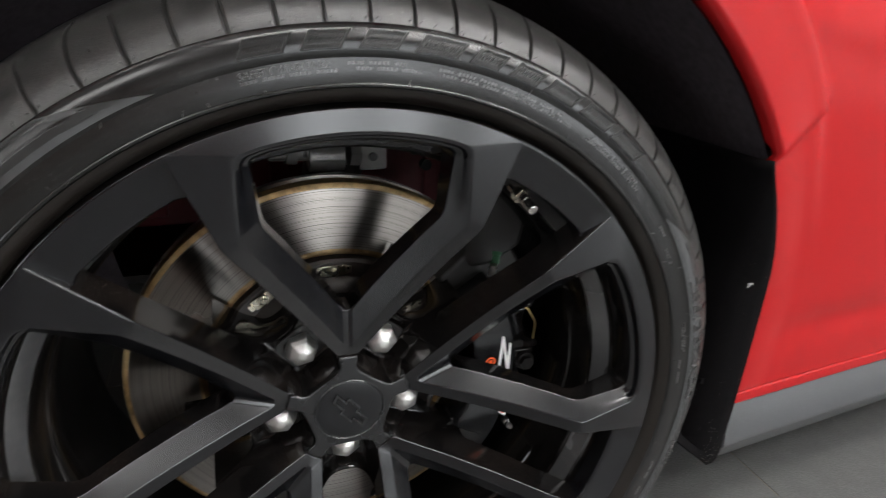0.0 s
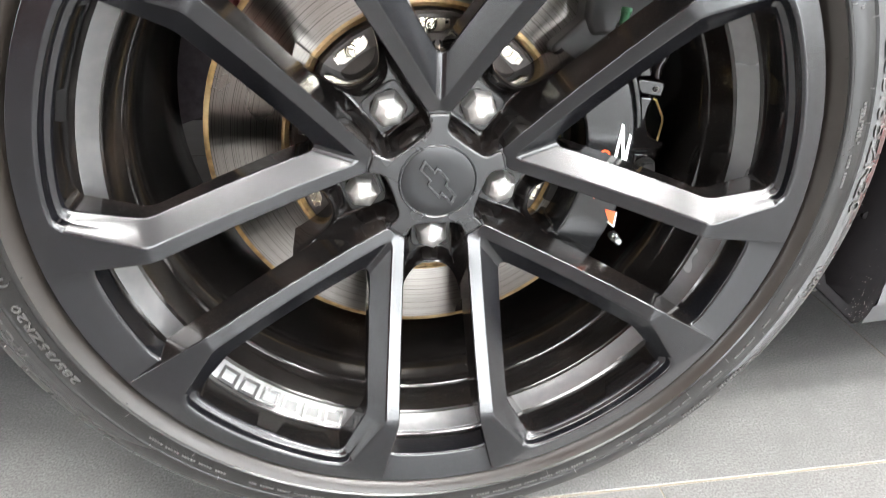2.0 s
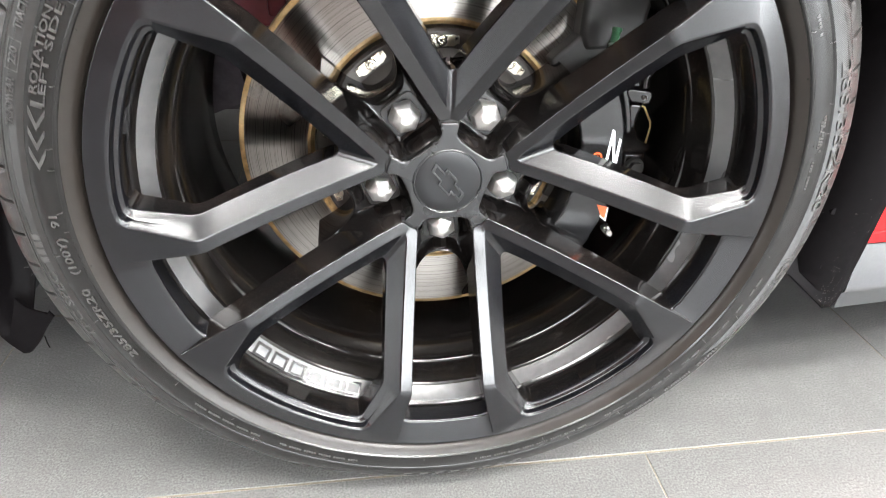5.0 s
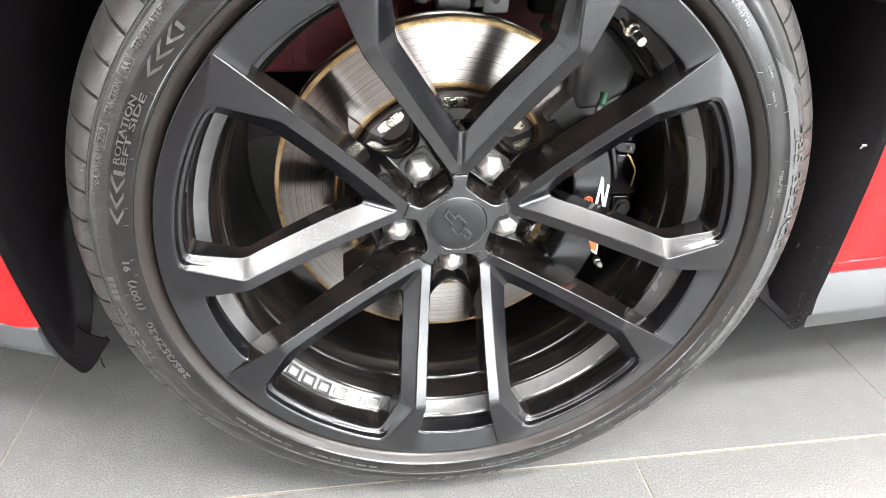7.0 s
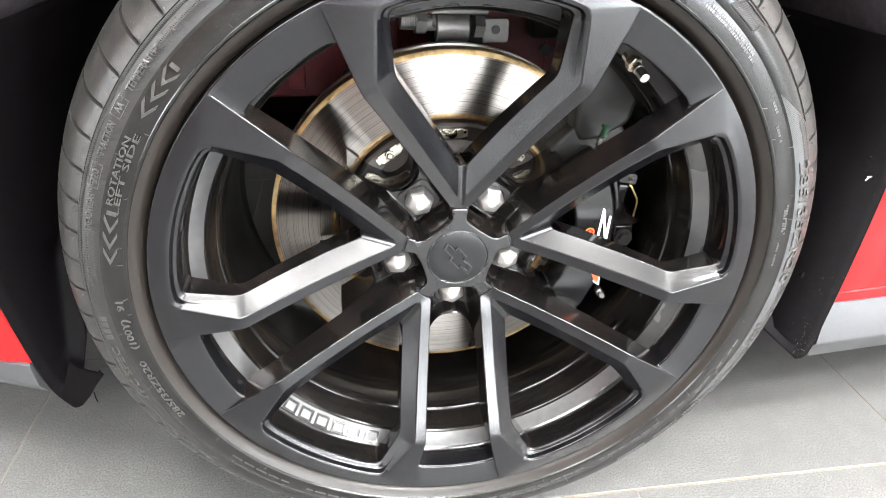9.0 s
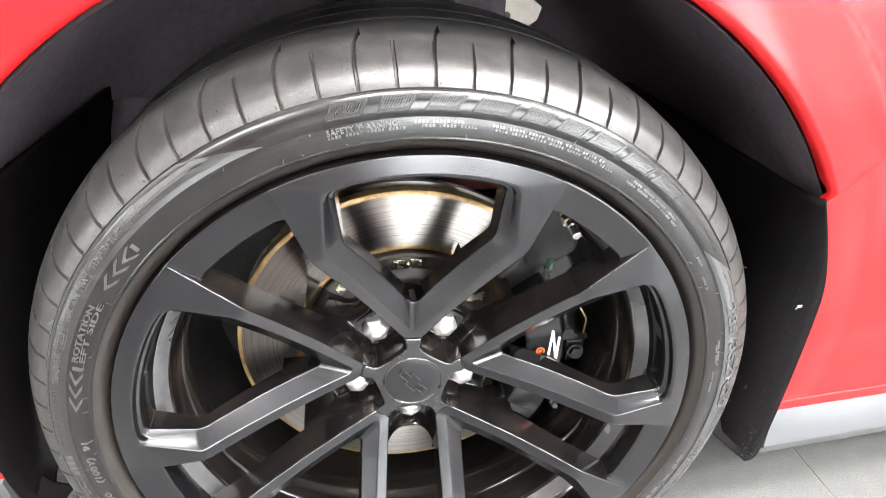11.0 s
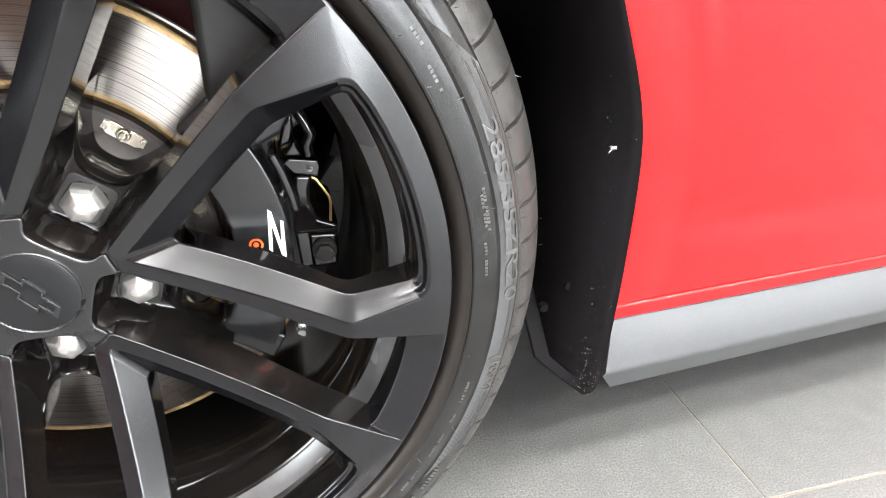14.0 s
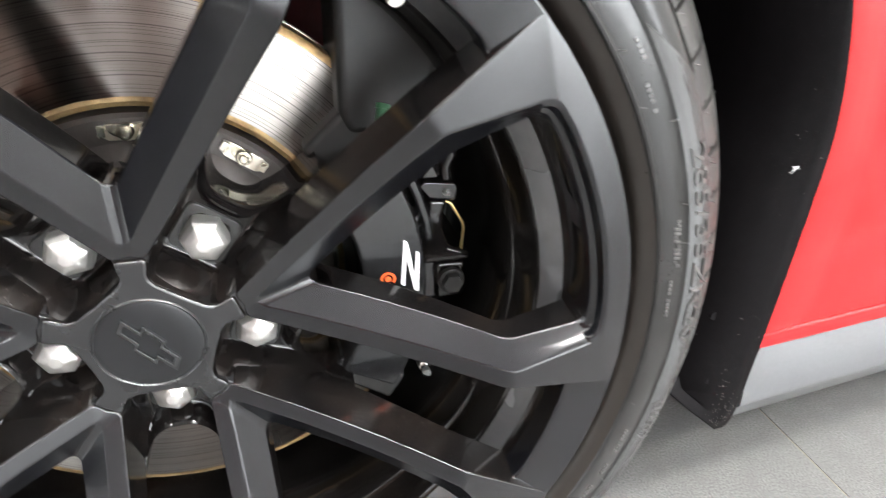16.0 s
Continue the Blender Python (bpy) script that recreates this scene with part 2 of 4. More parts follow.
def rounded(points, radii, k=4):
    """A line through the points (any dimension) with each inner corner rounded; k + 1 points a corner."""
    out = [Vector(points[0])]
    for i in range(1, len(points) - 1):
        p, a, b = Vector(points[i]), Vector(points[i - 1]), Vector(points[i + 1])
        d = min(radii[i - 1], (p - a).length * 0.45, (b - p).length * 0.45)
        s, e = p + (a - p).normalized() * d, p + (b - p).normalized() * d
        for j in range(k + 1):
            u = j / k
            out.append(s * (1 - u) ** 2 + p * 2 * u * (1 - u) + e * u * u)
    out.append(Vector(points[-1]))
    return out


def rounded_loop(points, radius, k=4):
    n = len(points)
    out = []
    for i in range(n):
        p, a, b = Vector(points[i]), Vector(points[i - 1]), Vector(points[(i + 1) % n])
        d = min(radius, (p - a).length * 0.45, (b - p).length * 0.45)
        s, e = p + (a - p).normalized() * d, p + (b - p).normalized() * d
        for j in range(k + 1):
            u = j / k
            out.append(s * (1 - u) ** 2 + p * 2 * u * (1 - u) + e * u * u)
    return out


def box(x0, x1, y0, y1, z0, z1):
    bm = bmesh.new()
    bmesh.ops.create_cube(bm, size=1, matrix=Matrix.LocRotScale(((x0 + x1) / 2, (y0 + y1) / 2, (z0 + z1) / 2), None, (x1 - x0, y1 - y0, z1 - z0)))
    return bm


def tube(points, radius, sides=10):
    """A round bar along a line of points."""
    bm = bmesh.new()
    pts = [Vector(p) for p in points]
    rings = []
    for i, p in enumerate(pts):
        d = (pts[min(i + 1, len(pts) - 1)] - pts[max(i - 1, 0)]).normalized()
        u = d.orthogonal().normalized() if i == 0 else (rings_u - d * rings_u.dot(d)).normalized()
        rings_u = u
        v = d.cross(u)
        rings.append([bm.verts.new(p + radius * (math.cos(2 * math.pi * j / sides) * u + math.sin(2 * math.pi * j / sides) * v)) for j in range(sides)])
    for a, b in zip(rings, rings[1:]):
        for j in range(sides):
            bm.faces.new((a[j], a[(j + 1) % sides], b[(j + 1) % sides], b[j]))
    bm.faces.new(rings[0])
    bm.faces.new(rings[-1])
    return bm


# ---------------------------------------------------------------- the hall
AXLE = 0.3475
TILE_X, TILE_Y = 0.6105, 0.329


def slab(x0, x1, y0, y1, z0, z1, name, m, label=""):
    me = mesh_from(box(x0, x1, y0, y1, z0, z1), m, name)
    ob = new(name, me)
    return tagged(ob, label, "", "", "structure")


floor = slab(-5, 5, -4.5, 5, -0.06, -0.0009, "floor", GROUT, "grey stone-look floor tiles with beige joints")
WEST = (-3.2, -2.0, 0.7, 2.0)  # the opening in the west wall: y and z
for y0, y1, z0, z1 in ((-4.5, WEST[0], -0.06, 3.2), (WEST[1], 5, -0.06, 3.2), (WEST[0], WEST[1], -0.06, WEST[2]), (WEST[0], WEST[1], WEST[3], 3.2)):
    slab(-5.15, -5, y0, y1, z0, z1, "wall_west", WALL, "plain grey plaster wall")
slab(-5.92, -5.90, -5.4, 0.2, -0.5, 4.0, "backdrop", DAYLIGHT, "pale overcast daylight outside the window")
slab(5, 5.15, -4.5, 5, -0.06, 3.2, "wall_east", WALL, "plain grey plaster wall")
WINDOWS = ((-0.98, -0.84, 0.05, 2.2), (0.12, 0.90, 0.02, 2.2), (1.08, 1.75, 0.02, 2.2), (2.35, 3.1, 0.02, 2.2), (3.45, 4.7, 0.02, 2.2))
edge = -5.15
for x0, x1, z0, z1 in WINDOWS:
    m, say = (TERRACOTTA, "plain terracotta plaster wall") if x0 < 0.9 else (WALL, "plain grey plaster wall")
    slab(edge, x0, -4.65, -4.5, -0.06, 3.2, "wall_south", m, say)
    slab(x0, x1, -4.65, -4.5, z1, 3.2, "wall_south", m, say)
    slab(x0, x1, -4.65, -4.5, -0.06, z0, "wall_south", m, say)
    edge = x1
slab(edge, 5.15, -4.65, -4.5, -0.06, 3.2, "wall_south", WALL, "plain grey plaster wall")
slab(-4.9, 7.0, -5.42, -5.40, -0.5, 4.0, "backdrop", DAYLIGHT, "pale overcast daylight outside the window")
slab(-5.15, 5.15, 5, 5.15, -0.06, 3.2, "wall_north", WALL, "plain grey plaster wall")
slab(-5.15, 5.15, -4.65, 5.15, 3.2, 3.3, "ceiling", CEIL, "plain pale grey ceiling")


def ceiling_lamp(x, y, power, wide=0.14, long=1.1):
    lamp = thing("ceiling_lamp", "slim white strip lamp hung under the ceiling", "lamp", "strip lamps under the ceiling", at=pose(x, y, 3.0))
    part("housing", box(-long / 2 - 0.02, long / 2 + 0.02, -wide / 2 - 0.02, wide / 2 + 0.02, 0.012, 0.06), CEIL, lamp, soft=0, bevel=0.004)
    part("diffuser", box(-long / 2, long / 2, -wide / 2, wide / 2, 0.002, 0.0118), DIFFUSER, lamp, "white frosted diffuser", soft=0)
    for dx in (-0.4, 0.4):
        part("hanger", tube([(dx, 0, 0.06), (dx, 0, 0.2)], 0.004, 6), CHROME, lamp)
    light = bpy.data.lights.new("strip_light", "AREA")
    light.shape, light.size, light.size_y, light.energy, light.color = "RECTANGLE", long, wide, power, (1.0, 0.985, 0.97)
    strip = new("strip_light", light)
    strip.parent = lamp
    return lamp


ceiling_lamp(-0.15, -1.25, LAMP * 0.95, 0.30, 1.0)
for x, long, power in ((1.45, 1.6, 1.4), (3.1, 1.0, 1.0)):
    for y in (-1.25, -1.9):
        ceiling_lamp(x, y, LAMP * power, 0.14, long)
    ceiling_lamp(x, -2.7, LAMP * 0.7, 0.6, long)
ceiling_lamp(-2.4, -2.2, LAMP * 1.0, 0.9, 2.1)
for x, y in ((3.6, -0.4), (-1.2, 0.2), (1.7, 0.2)):
    ceiling_lamp(x, y, LAMP, 0.5, 1.2)

# ---------------------------------------------------------------- the car
car = thing("car", "bright red sports car with a black five-spoke wheel", "car")
wheel_at = pose(0, 0, AXLE)

# rim barrel: the wheel itself
BARREL = [(0.2716, -0.110), (0.2714, -0.128), (0.2698, -0.1345), (0.2680, -0.1300), (0.2500, -0.1270),
          (0.2485, -0.1050), (0.2470, -0.1025), (0.2365, -0.0890), (0.2350, -0.0880), (0.2335, -0.0860), (0.2325, -0.0680), (0.2295, -0.0600), (0.2280, -0.0588),
          (0.2265, -0.0560), (0.2250, -0.0200), (0.2230, 0.030), (0.2220, 0.080), (0.2300, 0.100), (0.2500, 0.118),
          (0.2700, 0.124), (0.2720, 0.130), (0.2640, 0.122)]
wheel = part("wheel", revolve(BARREL, 180), BARREL_PAINT, car, "black alloy wheel with five split spokes", wheel_at, soft=30)


part("rim_flange", revolve([(0.2690, -0.1150), (0.2700, -0.1240), (0.2712, -0.1262), (0.2722, -0.1255), (0.2725, -0.1150)], 180), GLOSS, wheel, "", soft=40)
part("rim_ledge", revolve([(0.2454, -0.1010), (0.2447, -0.1006), (0.2361, -0.0894), (0.2352, -0.0886)], 180), LEDGE, wheel, "satin grey-black rim ledge", soft=40)


def spoke_mesh():
    """One V-shaped split spoke that points up: outer edge, crease, window edge and depth."""
    k = 5
    arc = [1 - i / 7 for i in range(1, 8)]

    def line(start, second, bend, corner, lip_r, lip_y, r_bend, r_corner):
        flat = [Vector((r * math.sin(radians(p)), y, r * math.cos(radians(p)))) for r, p, y in (start, second, bend, corner)]
        end = Vector((lip_r * math.sin(radians(corner[1] * 0.8)), lip_y, lip_r * math.cos(radians(corner[1] * 0.8))))
        pts = rounded(flat + [end], (0.004, r_bend, r_corner), k)
        a, b = pts[k + 1], pts[k + 2]
        sag = [a.lerp(b, i / 8) + Vector((0, 0.0035 * 4 * i / 8 * (1 - i / 8), 0)) for i in range(1, 8)]
        pts = pts[:k + 2] + sag + pts[k + 2:-1]
        a_end = math.degrees(math.atan2(pts[-1].x, pts[-1].z))
        for f in arc:
            a = radians(a_end * f)
            pts.append(Vector((lip_r * math.sin(a), lip_y, lip_r * math.cos(a))))
        return pts

    outer = line((0.0560, 0, -0.0780), (0.0546, 8.7, -0.0780), (0.2020, 26.1, -0.1360), (0.2701, 25.3, -0.1372), 0.2701, -0.1372, 0.006, 0.0005)
    crease = line((0.0630, 0, -0.0800), (0.0660, 3.0, -0.0812), (0.2022, 22.7, -0.1360), (0.2540, 17.6, -0.1390), 0.2552, -0.1390, 0.004, 0.012)
    window = line((0.0970, 0, -0.0770), (0.0985, 2.2, -0.0780), (0.2016, 18.2, -0.1230), (0.2470, 15.9, -0.1270), 0.2478, -0.1270, 0.006, 0.010)

    def behind(pts, deep, out):
        res = []
        for p in pts:
            r = math.hypot(p.x, p.z)
            d = deep(r)
            res.append(Vector((p.x, p.y + d, p.z)) + out(p, r))
        return res

    def widen(p, r):
        return Vector((0.003 if p.x > 0.004 and r < 0.262 else 0, 0, 0))

    def narrow(p, r):
        return Vector((-0.0015 if p.x > 0.004 else 0, 0, 0))

    depth = lambda r: 0.040 if r < 0.11 else (0.040 - 0.012 * (r - 0.11) / 0.16)
    outer_b, window_b = behind(outer, depth, widen), behind(window, lambda r: depth(r) - 0.016 if r < 0.22 else 0.022, narrow)
    bm = bmesh.new()

    def between(f, step):
        """A line in the inner bevel; along the rim it forms a small stair."""
        out = []
        for p, q in zip(crease, window):
            v = p.lerp(q, f)
            u = max(0.0, min(1.0, (math.hypot(v.x, v.z) - 0.243) / 0.005))
            v.y += step * u * u * (3 - 2 * u)
            out.append(v)
        return out

    rows = [outer_b, outer, crease, between(0.34, -0.0028), between(0.46, 0.0018), between(0.84, -0.0010), window, window_b]
    made = {}

    def vert(p, side):
        x = p.x * side
        key = (round(x, 6), round(p.y, 6), round(p.z, 6))
        if key not in made:
            made[key] = bm.verts.new((x, p.y, p.z))
        return made[key]

    for side in (1, -1):
        for k, (a, b) in enumerate(zip(rows, rows[1:] + rows[:1])):
            for i in range(len(a) - 1):
                vs = []
                for p in (a[i], a[i + 1], b[i + 1], b[i]):
                    v = vert(p, side)
                    if v not in vs:
                        vs.append(v)
                if len(vs) > 2:
                    try:
                        bm.faces.new(vs).material_index = 1 if k in (0, 6, 7) else 0
                    except ValueError:
                        pass
    return bm


spoke = part("spoke", spoke_mesh(), SATIN, wheel, "satin black split spoke with a creased edge", turn(90), soft=25, bevel=0.0011, segments=3)
spoke.modifiers["bevel"].use_clamp_overlap = False
spoke.data.materials.append(GLOSS)
for a in (18, 162, 234, 306):
    again(spoke, wheel, turn(a))


def web_mesh():
    """The lower rim face between two spokes, with its rounded inner edge."""
    bm = bmesh.new()
    n = 16
    rows = []
    for i in range(n + 1):
        u = -1 + 2 * i / n
        a = 11.6 * u
        e = abs(u)
        r_in = 0.2425 - (0.010 * max(0, (e - 0.78) / 0.22) ** 2)
        prof = [(0.2701, -0.1368), (0.2690, -0.1374), (r_in + 0.0015, -0.1315), (r_in, -0.1300), (r_in + 0.0005, -0.112), (0.2701, -0.112)]
        rows.append([bm.verts.new((r * math.sin(radians(a)), y, r * math.cos(radians(a)))) for r, y in prof])
    for a, b in zip(rows, rows[1:]):
        for j in range(5):
            bm.faces.new((a[j], a[j + 1], b[j + 1], b[j]))
    return bm


web = part("rim_face", web_mesh(), SATIN, wheel, "", turn(54), soft=25, bevel=0.0008)
for a in (126, 198, 270, 342):
    again(web, wheel, turn(a))


def hub_outline():
    pts = []
    for s in range(5):
        c = 270 + 72 * s
        for u, w in ((-0.0252, 0.0485), (-0.0226, 0.0450), (-0.0206, 0.0405), (-0.0182, 0.0380), (-0.0140, 0.0368), (0.0, 0.0362), (0.0140, 0.0368), (0.0182, 0.0380), (0.0206, 0.0405), (0.0226, 0.0450), (0.0252, 0.0485)):
            a = radians(c)
            pts.append((w * math.cos(a) - u * math.sin(a), w * math.sin(a) + u * math.cos(a)))
    return pts


hub = part("hub", prism([tuple(p) for p in hub_outline()], -0.0795, -0.030), HUB, wheel, "", soft=25, bevel=0.0022, segments=4)
hub.data.materials.append(GLOSS)
for f in hub.data.polygons:
    f.material_index = 0 if abs(f.normal.y) > 0.5 else 1
part("hub_base", prism([tuple(Vector(p) * (1.12 if Vector(p).length > 0.047 else 0.985)) for p in hub_outline()], -0.0768, -0.032), HUB, wheel, "", soft=25, bevel=0.001)


def ease(a, b, v):
    u = max(0.0, min(1.0, (v - a) / (b - a)))
    return u * u * (3 - 2 * u)


def basin_mesh():
    """The glossy basin round a nut: it climbs to the hub and to both spokes, and rolls over a rounded sill."""
    bm = bmesh.new()
    nu, nw = 36, 44
    rows = []
    for i in range(nu + 1):
        u = -0.031 + 0.062 * i / nu
        e = abs(u)
        w0 = 0.0352 + 0.0125 * ease(0.0165, 0.0255, e)
        w1 = 0.0885 + 0.011 * (e / 0.0195) ** 3
        row = []
        for j in range(nw + 1):
            w = w0 + (w1 - w0) * j / nw
            flank = 0.0245 + 0.07 * (w - 0.0485)
            hub_wall = 0.0325 * (1 - ease(0.0, 0.0075, w - w0)) ** 1.4
            side_wall = 0.021 * ease(flank - 0.0075, flank + 0.0015, e)
            rim = 0.0135 * ease(0.0765, 0.0865, w - (w1 - 0.0885)) - 0.004 * ease(0.0862, 0.0886, w - (w1 - 0.0885))
            row.append(bm.verts.new((u, -0.0435 - max(hub_wall, side_wall, rim), w)))
        row.append(bm.verts.new((u, -0.050, w1 + 0.0006)))
        row.append(bm.verts.new((u, -0.014, w1 + 0.0008)))
        rows.append(row)
    for a, b in zip(rows, rows[1:]):
        for j in range(nw + 2):
            bm.faces.new((a[j], a[j + 1], b[j + 1], b[j]))
    return bm


basin = part("nut_basin", basin_mesh(), POCKET, wheel, "glossy black basin round a nut", turn(54), soft=50)
for a in (126, 198, 270, 342):
    again(basin, wheel, turn(a))
part("hub_back", revolve([(0.0, -0.030), (0.084, -0.030), (0.086, -0.027), (0.086, -0.022), (0.0, -0.022)], 72), GLOSS, wheel, "", soft=30)


def pad_mesh():
    """A smooth rounded seat with a round well for the nut, pointing up."""
    sq = rounded_loop([(-0.0172, 0.0450), (0.0172, 0.0450), (0.0172, 0.0760), (-0.0172, 0.0760)], 0.0060, 6)
    n = len(sq)
    c = (0, 0.060)
    bm = bmesh.new()
    rows = []
    well = [(c[0] + 0.0141 * math.cos(math.atan2(p[1] - c[1], p[0] - c[0])), c[1] + 0.0141 * math.sin(math.atan2(p[1] - c[1], p[0] - c[0]))) for p in sq]
    for ring, y in ((sq, -0.030), (sq, -0.0452), (well, -0.0452), (well, -0.024)):
        rows.append([bm.verts.new((p[0], y, p[1])) for p in ring])
    for a, b in zip(rows, rows[1:]):
        for i in range(n):
            bm.faces.new((a[i], a[(i + 1) % n], b[(i + 1) % n], b[i]))
    return bm


def nut_mesh():
    """A long chromed nut with a domed end, its tip towards the viewer."""
    bm = bmesh.new()
    rows = []
    for r, y in ((0.0124, -0.024), (0.0124, -0.0522), (0.0118, -0.0543), (0.0097, -0.0572), (0.0068, -0.0594), (0.0036, -0.0607), (0.0, -0.0611)):
        ring = []
        for i in range(30):
            a = 2 * math.pi * i / 30
            q = min(r / math.cos((a % (math.pi / 3)) - math.pi / 6), r * (1.14 if r > 0.009 else 1.05))
            ring.append(Vector((q * math.cos(a), y, q * math.sin(a))))
        rows.append(ring)
    vs = [[bm.verts.new(p) for p in ring] for ring in rows[:-1]]
    tip = bm.verts.new((0, rows[-1][0].y, 0))
    for a, b in zip(vs, vs[1:]):
        for i in range(30):
            bm.faces.new((a[i], a[(i + 1) % 30], b[(i + 1) % 30], b[i]))
    for i in range(30):
        bm.faces.new((vs[-1][i], vs[-1][(i + 1) % 30], tip))
    return bm


pad = part("nut_seat", pad_mesh(), PAD, wheel, "rough-cast black nut seat", turn(54), soft=30, bevel=0.0012, segments=3)
nut = part("lug_nut", nut_mesh(), NUT, wheel, "polished chrome lug nut", pose(0.06 * math.cos(radians(54)), 0, 0.06 * math.sin(radians(54)), 0, 10, 0), soft=14)
for i, a in enumerate((126, 198, 270, 342)):
    again(pad, wheel, turn(a))
    again(nut, wheel, pose(0.06 * math.cos(radians(a)), 0, 0.06 * math.sin(radians(a)), 0, 17 * i - 12, 0))

part("centre_cap", revolve([(0.0, -0.0790), (0.0180, -0.0792), (0.0270, -0.0793), (0.0285, -0.0788), (0.0290, -0.0775)], 72), CAP, wheel, "matt dark grey centre cap", pose(0, -0.0008, 0), soft=30)
part("cap_ring", revolve([(0.0290, -0.0780), (0.0293, -0.0800), (0.0300, -0.0806), (0.0307, -0.0800), (0.0310, -0.0780)], 72), HUB, wheel, "", soft=60)


def badge_mesh():
    """A slanted cross-shaped badge, drawn as a raised rim round a flat field."""
    half = [(-0.0220, 0.0045), (-0.0085, 0.0045), (-0.0085, 0.0085), (0.0085, 0.0085), (0.0085, 0.0045), (0.0220, 0.0045)]
    field = [(-0.0186, 0.0024), (-0.0066, 0.0024), (-0.0066, 0.0064), (0.0066, 0.0064), (0.0066, 0.0024), (0.0186, 0.0024)]
    loop_, inner = [[((x - 0.45 * z) * 0.92, z * 0.92) for x, z in h + [(-p, -q) for p, q in h]] for h in (half, field)]
    bm = bmesh.new()
    n = len(loop_)
    rows = [[bm.verts.new((x, y, z)) for x, z in ring] for ring, y in ((loop_, -0.0795), (loop_, -0.0818), (inner, -0.0818), (inner, -0.0800))]
    for a, b in zip(rows, rows[1:]):
        for i in range(n):
            bm.faces.new((a[i], a[(i + 1) % n], b[(i + 1) % n], b[i]))
    return bm


part("cap_badge", badge_mesh(), HUB, wheel, "", pose(0, -0.0003, 0, 0, 50, 0), soft=0, bevel=0.0004)

# tyre
SIDE = [(0.2700, -0.1100), (0.2714, -0.1240), (0.2724, -0.1290), (0.2744, -0.1335), (0.2775, -0.1376), (0.2808, -0.1401), (0.2820, -0.1409), (0.2825, -0.1413), (0.2829, -0.1424), (0.2836, -0.1431), (0.2848, -0.1433), (0.2855, -0.1429), (0.2858, -0.1421),
        (0.2900, -0.1425), (0.2960, -0.1422), (0.3002, -0.1416), (0.3010, -0.1421), (0.3060, -0.1424), (0.3110, -0.1416), (0.3160, -0.1390), (0.3190, -0.1365), (0.3195, -0.1353),
        (0.3245, -0.1326), (0.3300, -0.1285), (0.3360, -0.1212), (0.3410, -0.1125), (0.3452, -0.1022), (0.3484, -0.0910), (0.3507, -0.0780), (0.3520, -0.0640)]


def side_y(r):
    for (r0, y0), (r1, y1) in zip(SIDE, SIDE[1:]):
        if r0 <= r <= r1:
            return y0 + (y1 - y0) * (r - r0) / max(1e-6, r1 - r0)
    return SIDE[-1][1]


SIPES, SIPE_FROM = 74, 1.03


def tyre_mesh():
    """Sidewall, shoulder with its slanting sipes, and the tread with four grooves."""
    tread = [(0.3524, -0.0535), (0.3460, -0.0528), (0.3460, -0.0485), (0.3528, -0.0478), (0.3532, -0.0100), (0.3460, -0.0093), (0.3460, -0.0047), (0.3532, -0.0040),
             (0.3532, 0.0330), (0.3460, 0.0337), (0.3460, 0.0383), (0.3528, 0.0390), (0.3520, 0.0700), (0.3496, 0.0920), (0.3435, 0.1160), (0.3345, 0.1320), (0.3180, 0.1436), (0.2890, 0.1416), (0.2700, 0.1180)]
    prof = SIDE + tread
    normal = []
    for j in range(len(prof)):
        (ra, ya), (rb, yb) = prof[max(0, j - 1)], prof[min(len(prof) - 1, j + 1)]
        d = math.hypot(rb - ra, yb - ya)
        normal.append(((yb - ya) / d, -(rb - ra) / d))
    count = SIPES
    step = 360.0 / count
    offs = [(-0.27, 0), (-0.15, 1), (0.15, 1), (0.27, 0), (1.2, 0), (step / 2, 0), (step - 1.2, 0)]
    n = count * len(offs)
    bm = bmesh.new()
    rings = []
    for i in range(n):
        k, c = divmod(i, len(offs))
        off, cut = offs[c]
        ring = []
        for j, (r, y) in enumerate(prof):
            slant, rr = 0.0, r
            if r > 0.3192 and y < -0.05:
                u = max(0.0, (y + 0.125) / 0.07)
                slant = -2.9 * u * u if k % 2 == 0 else 0.0
                reach = k % 2 == 0 or y < -0.110
                if cut and reach and r > 0.3198:
                    rr = r - 0.0038 * normal[j][0]
            p = polar(rr, SIPE_FROM + step * k + off + slant, y - (0.0038 * normal[j][1] if rr != r else 0))
            if p.z < -AXLE + 0.0015:
                p.z = -AXLE + 0.0015 + 0.02 * (p.z + AXLE - 0.0015)
            ring.append(bm.verts.new(p))
        rings.append(ring)
    for i in range(n):
        a, b = rings[i], rings[(i + 1) % n]
        for j in range(len(prof) - 1):
            bm.faces.new((a[j], b[j], b[j + 1], a[j + 1]))
    return bm


tyre = part("tyre", tyre_mesh(), RUBBER, wheel, "low-profile black rubber tyre, slightly dusty", soft=32)
tyre.data.materials.append(TREAD)
tyre.data.materials.append(BEAD)
tyre.data.materials.append(GROOVE_SHADE)
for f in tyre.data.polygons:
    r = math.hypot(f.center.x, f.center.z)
    # groove floors and walls take the darker colour, as painted shade
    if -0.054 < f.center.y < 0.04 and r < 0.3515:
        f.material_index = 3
    elif r > 0.3194 and f.center.y < 0.13:
        f.material_index = 1
    elif r < 0.2823:
        f.material_index = 2

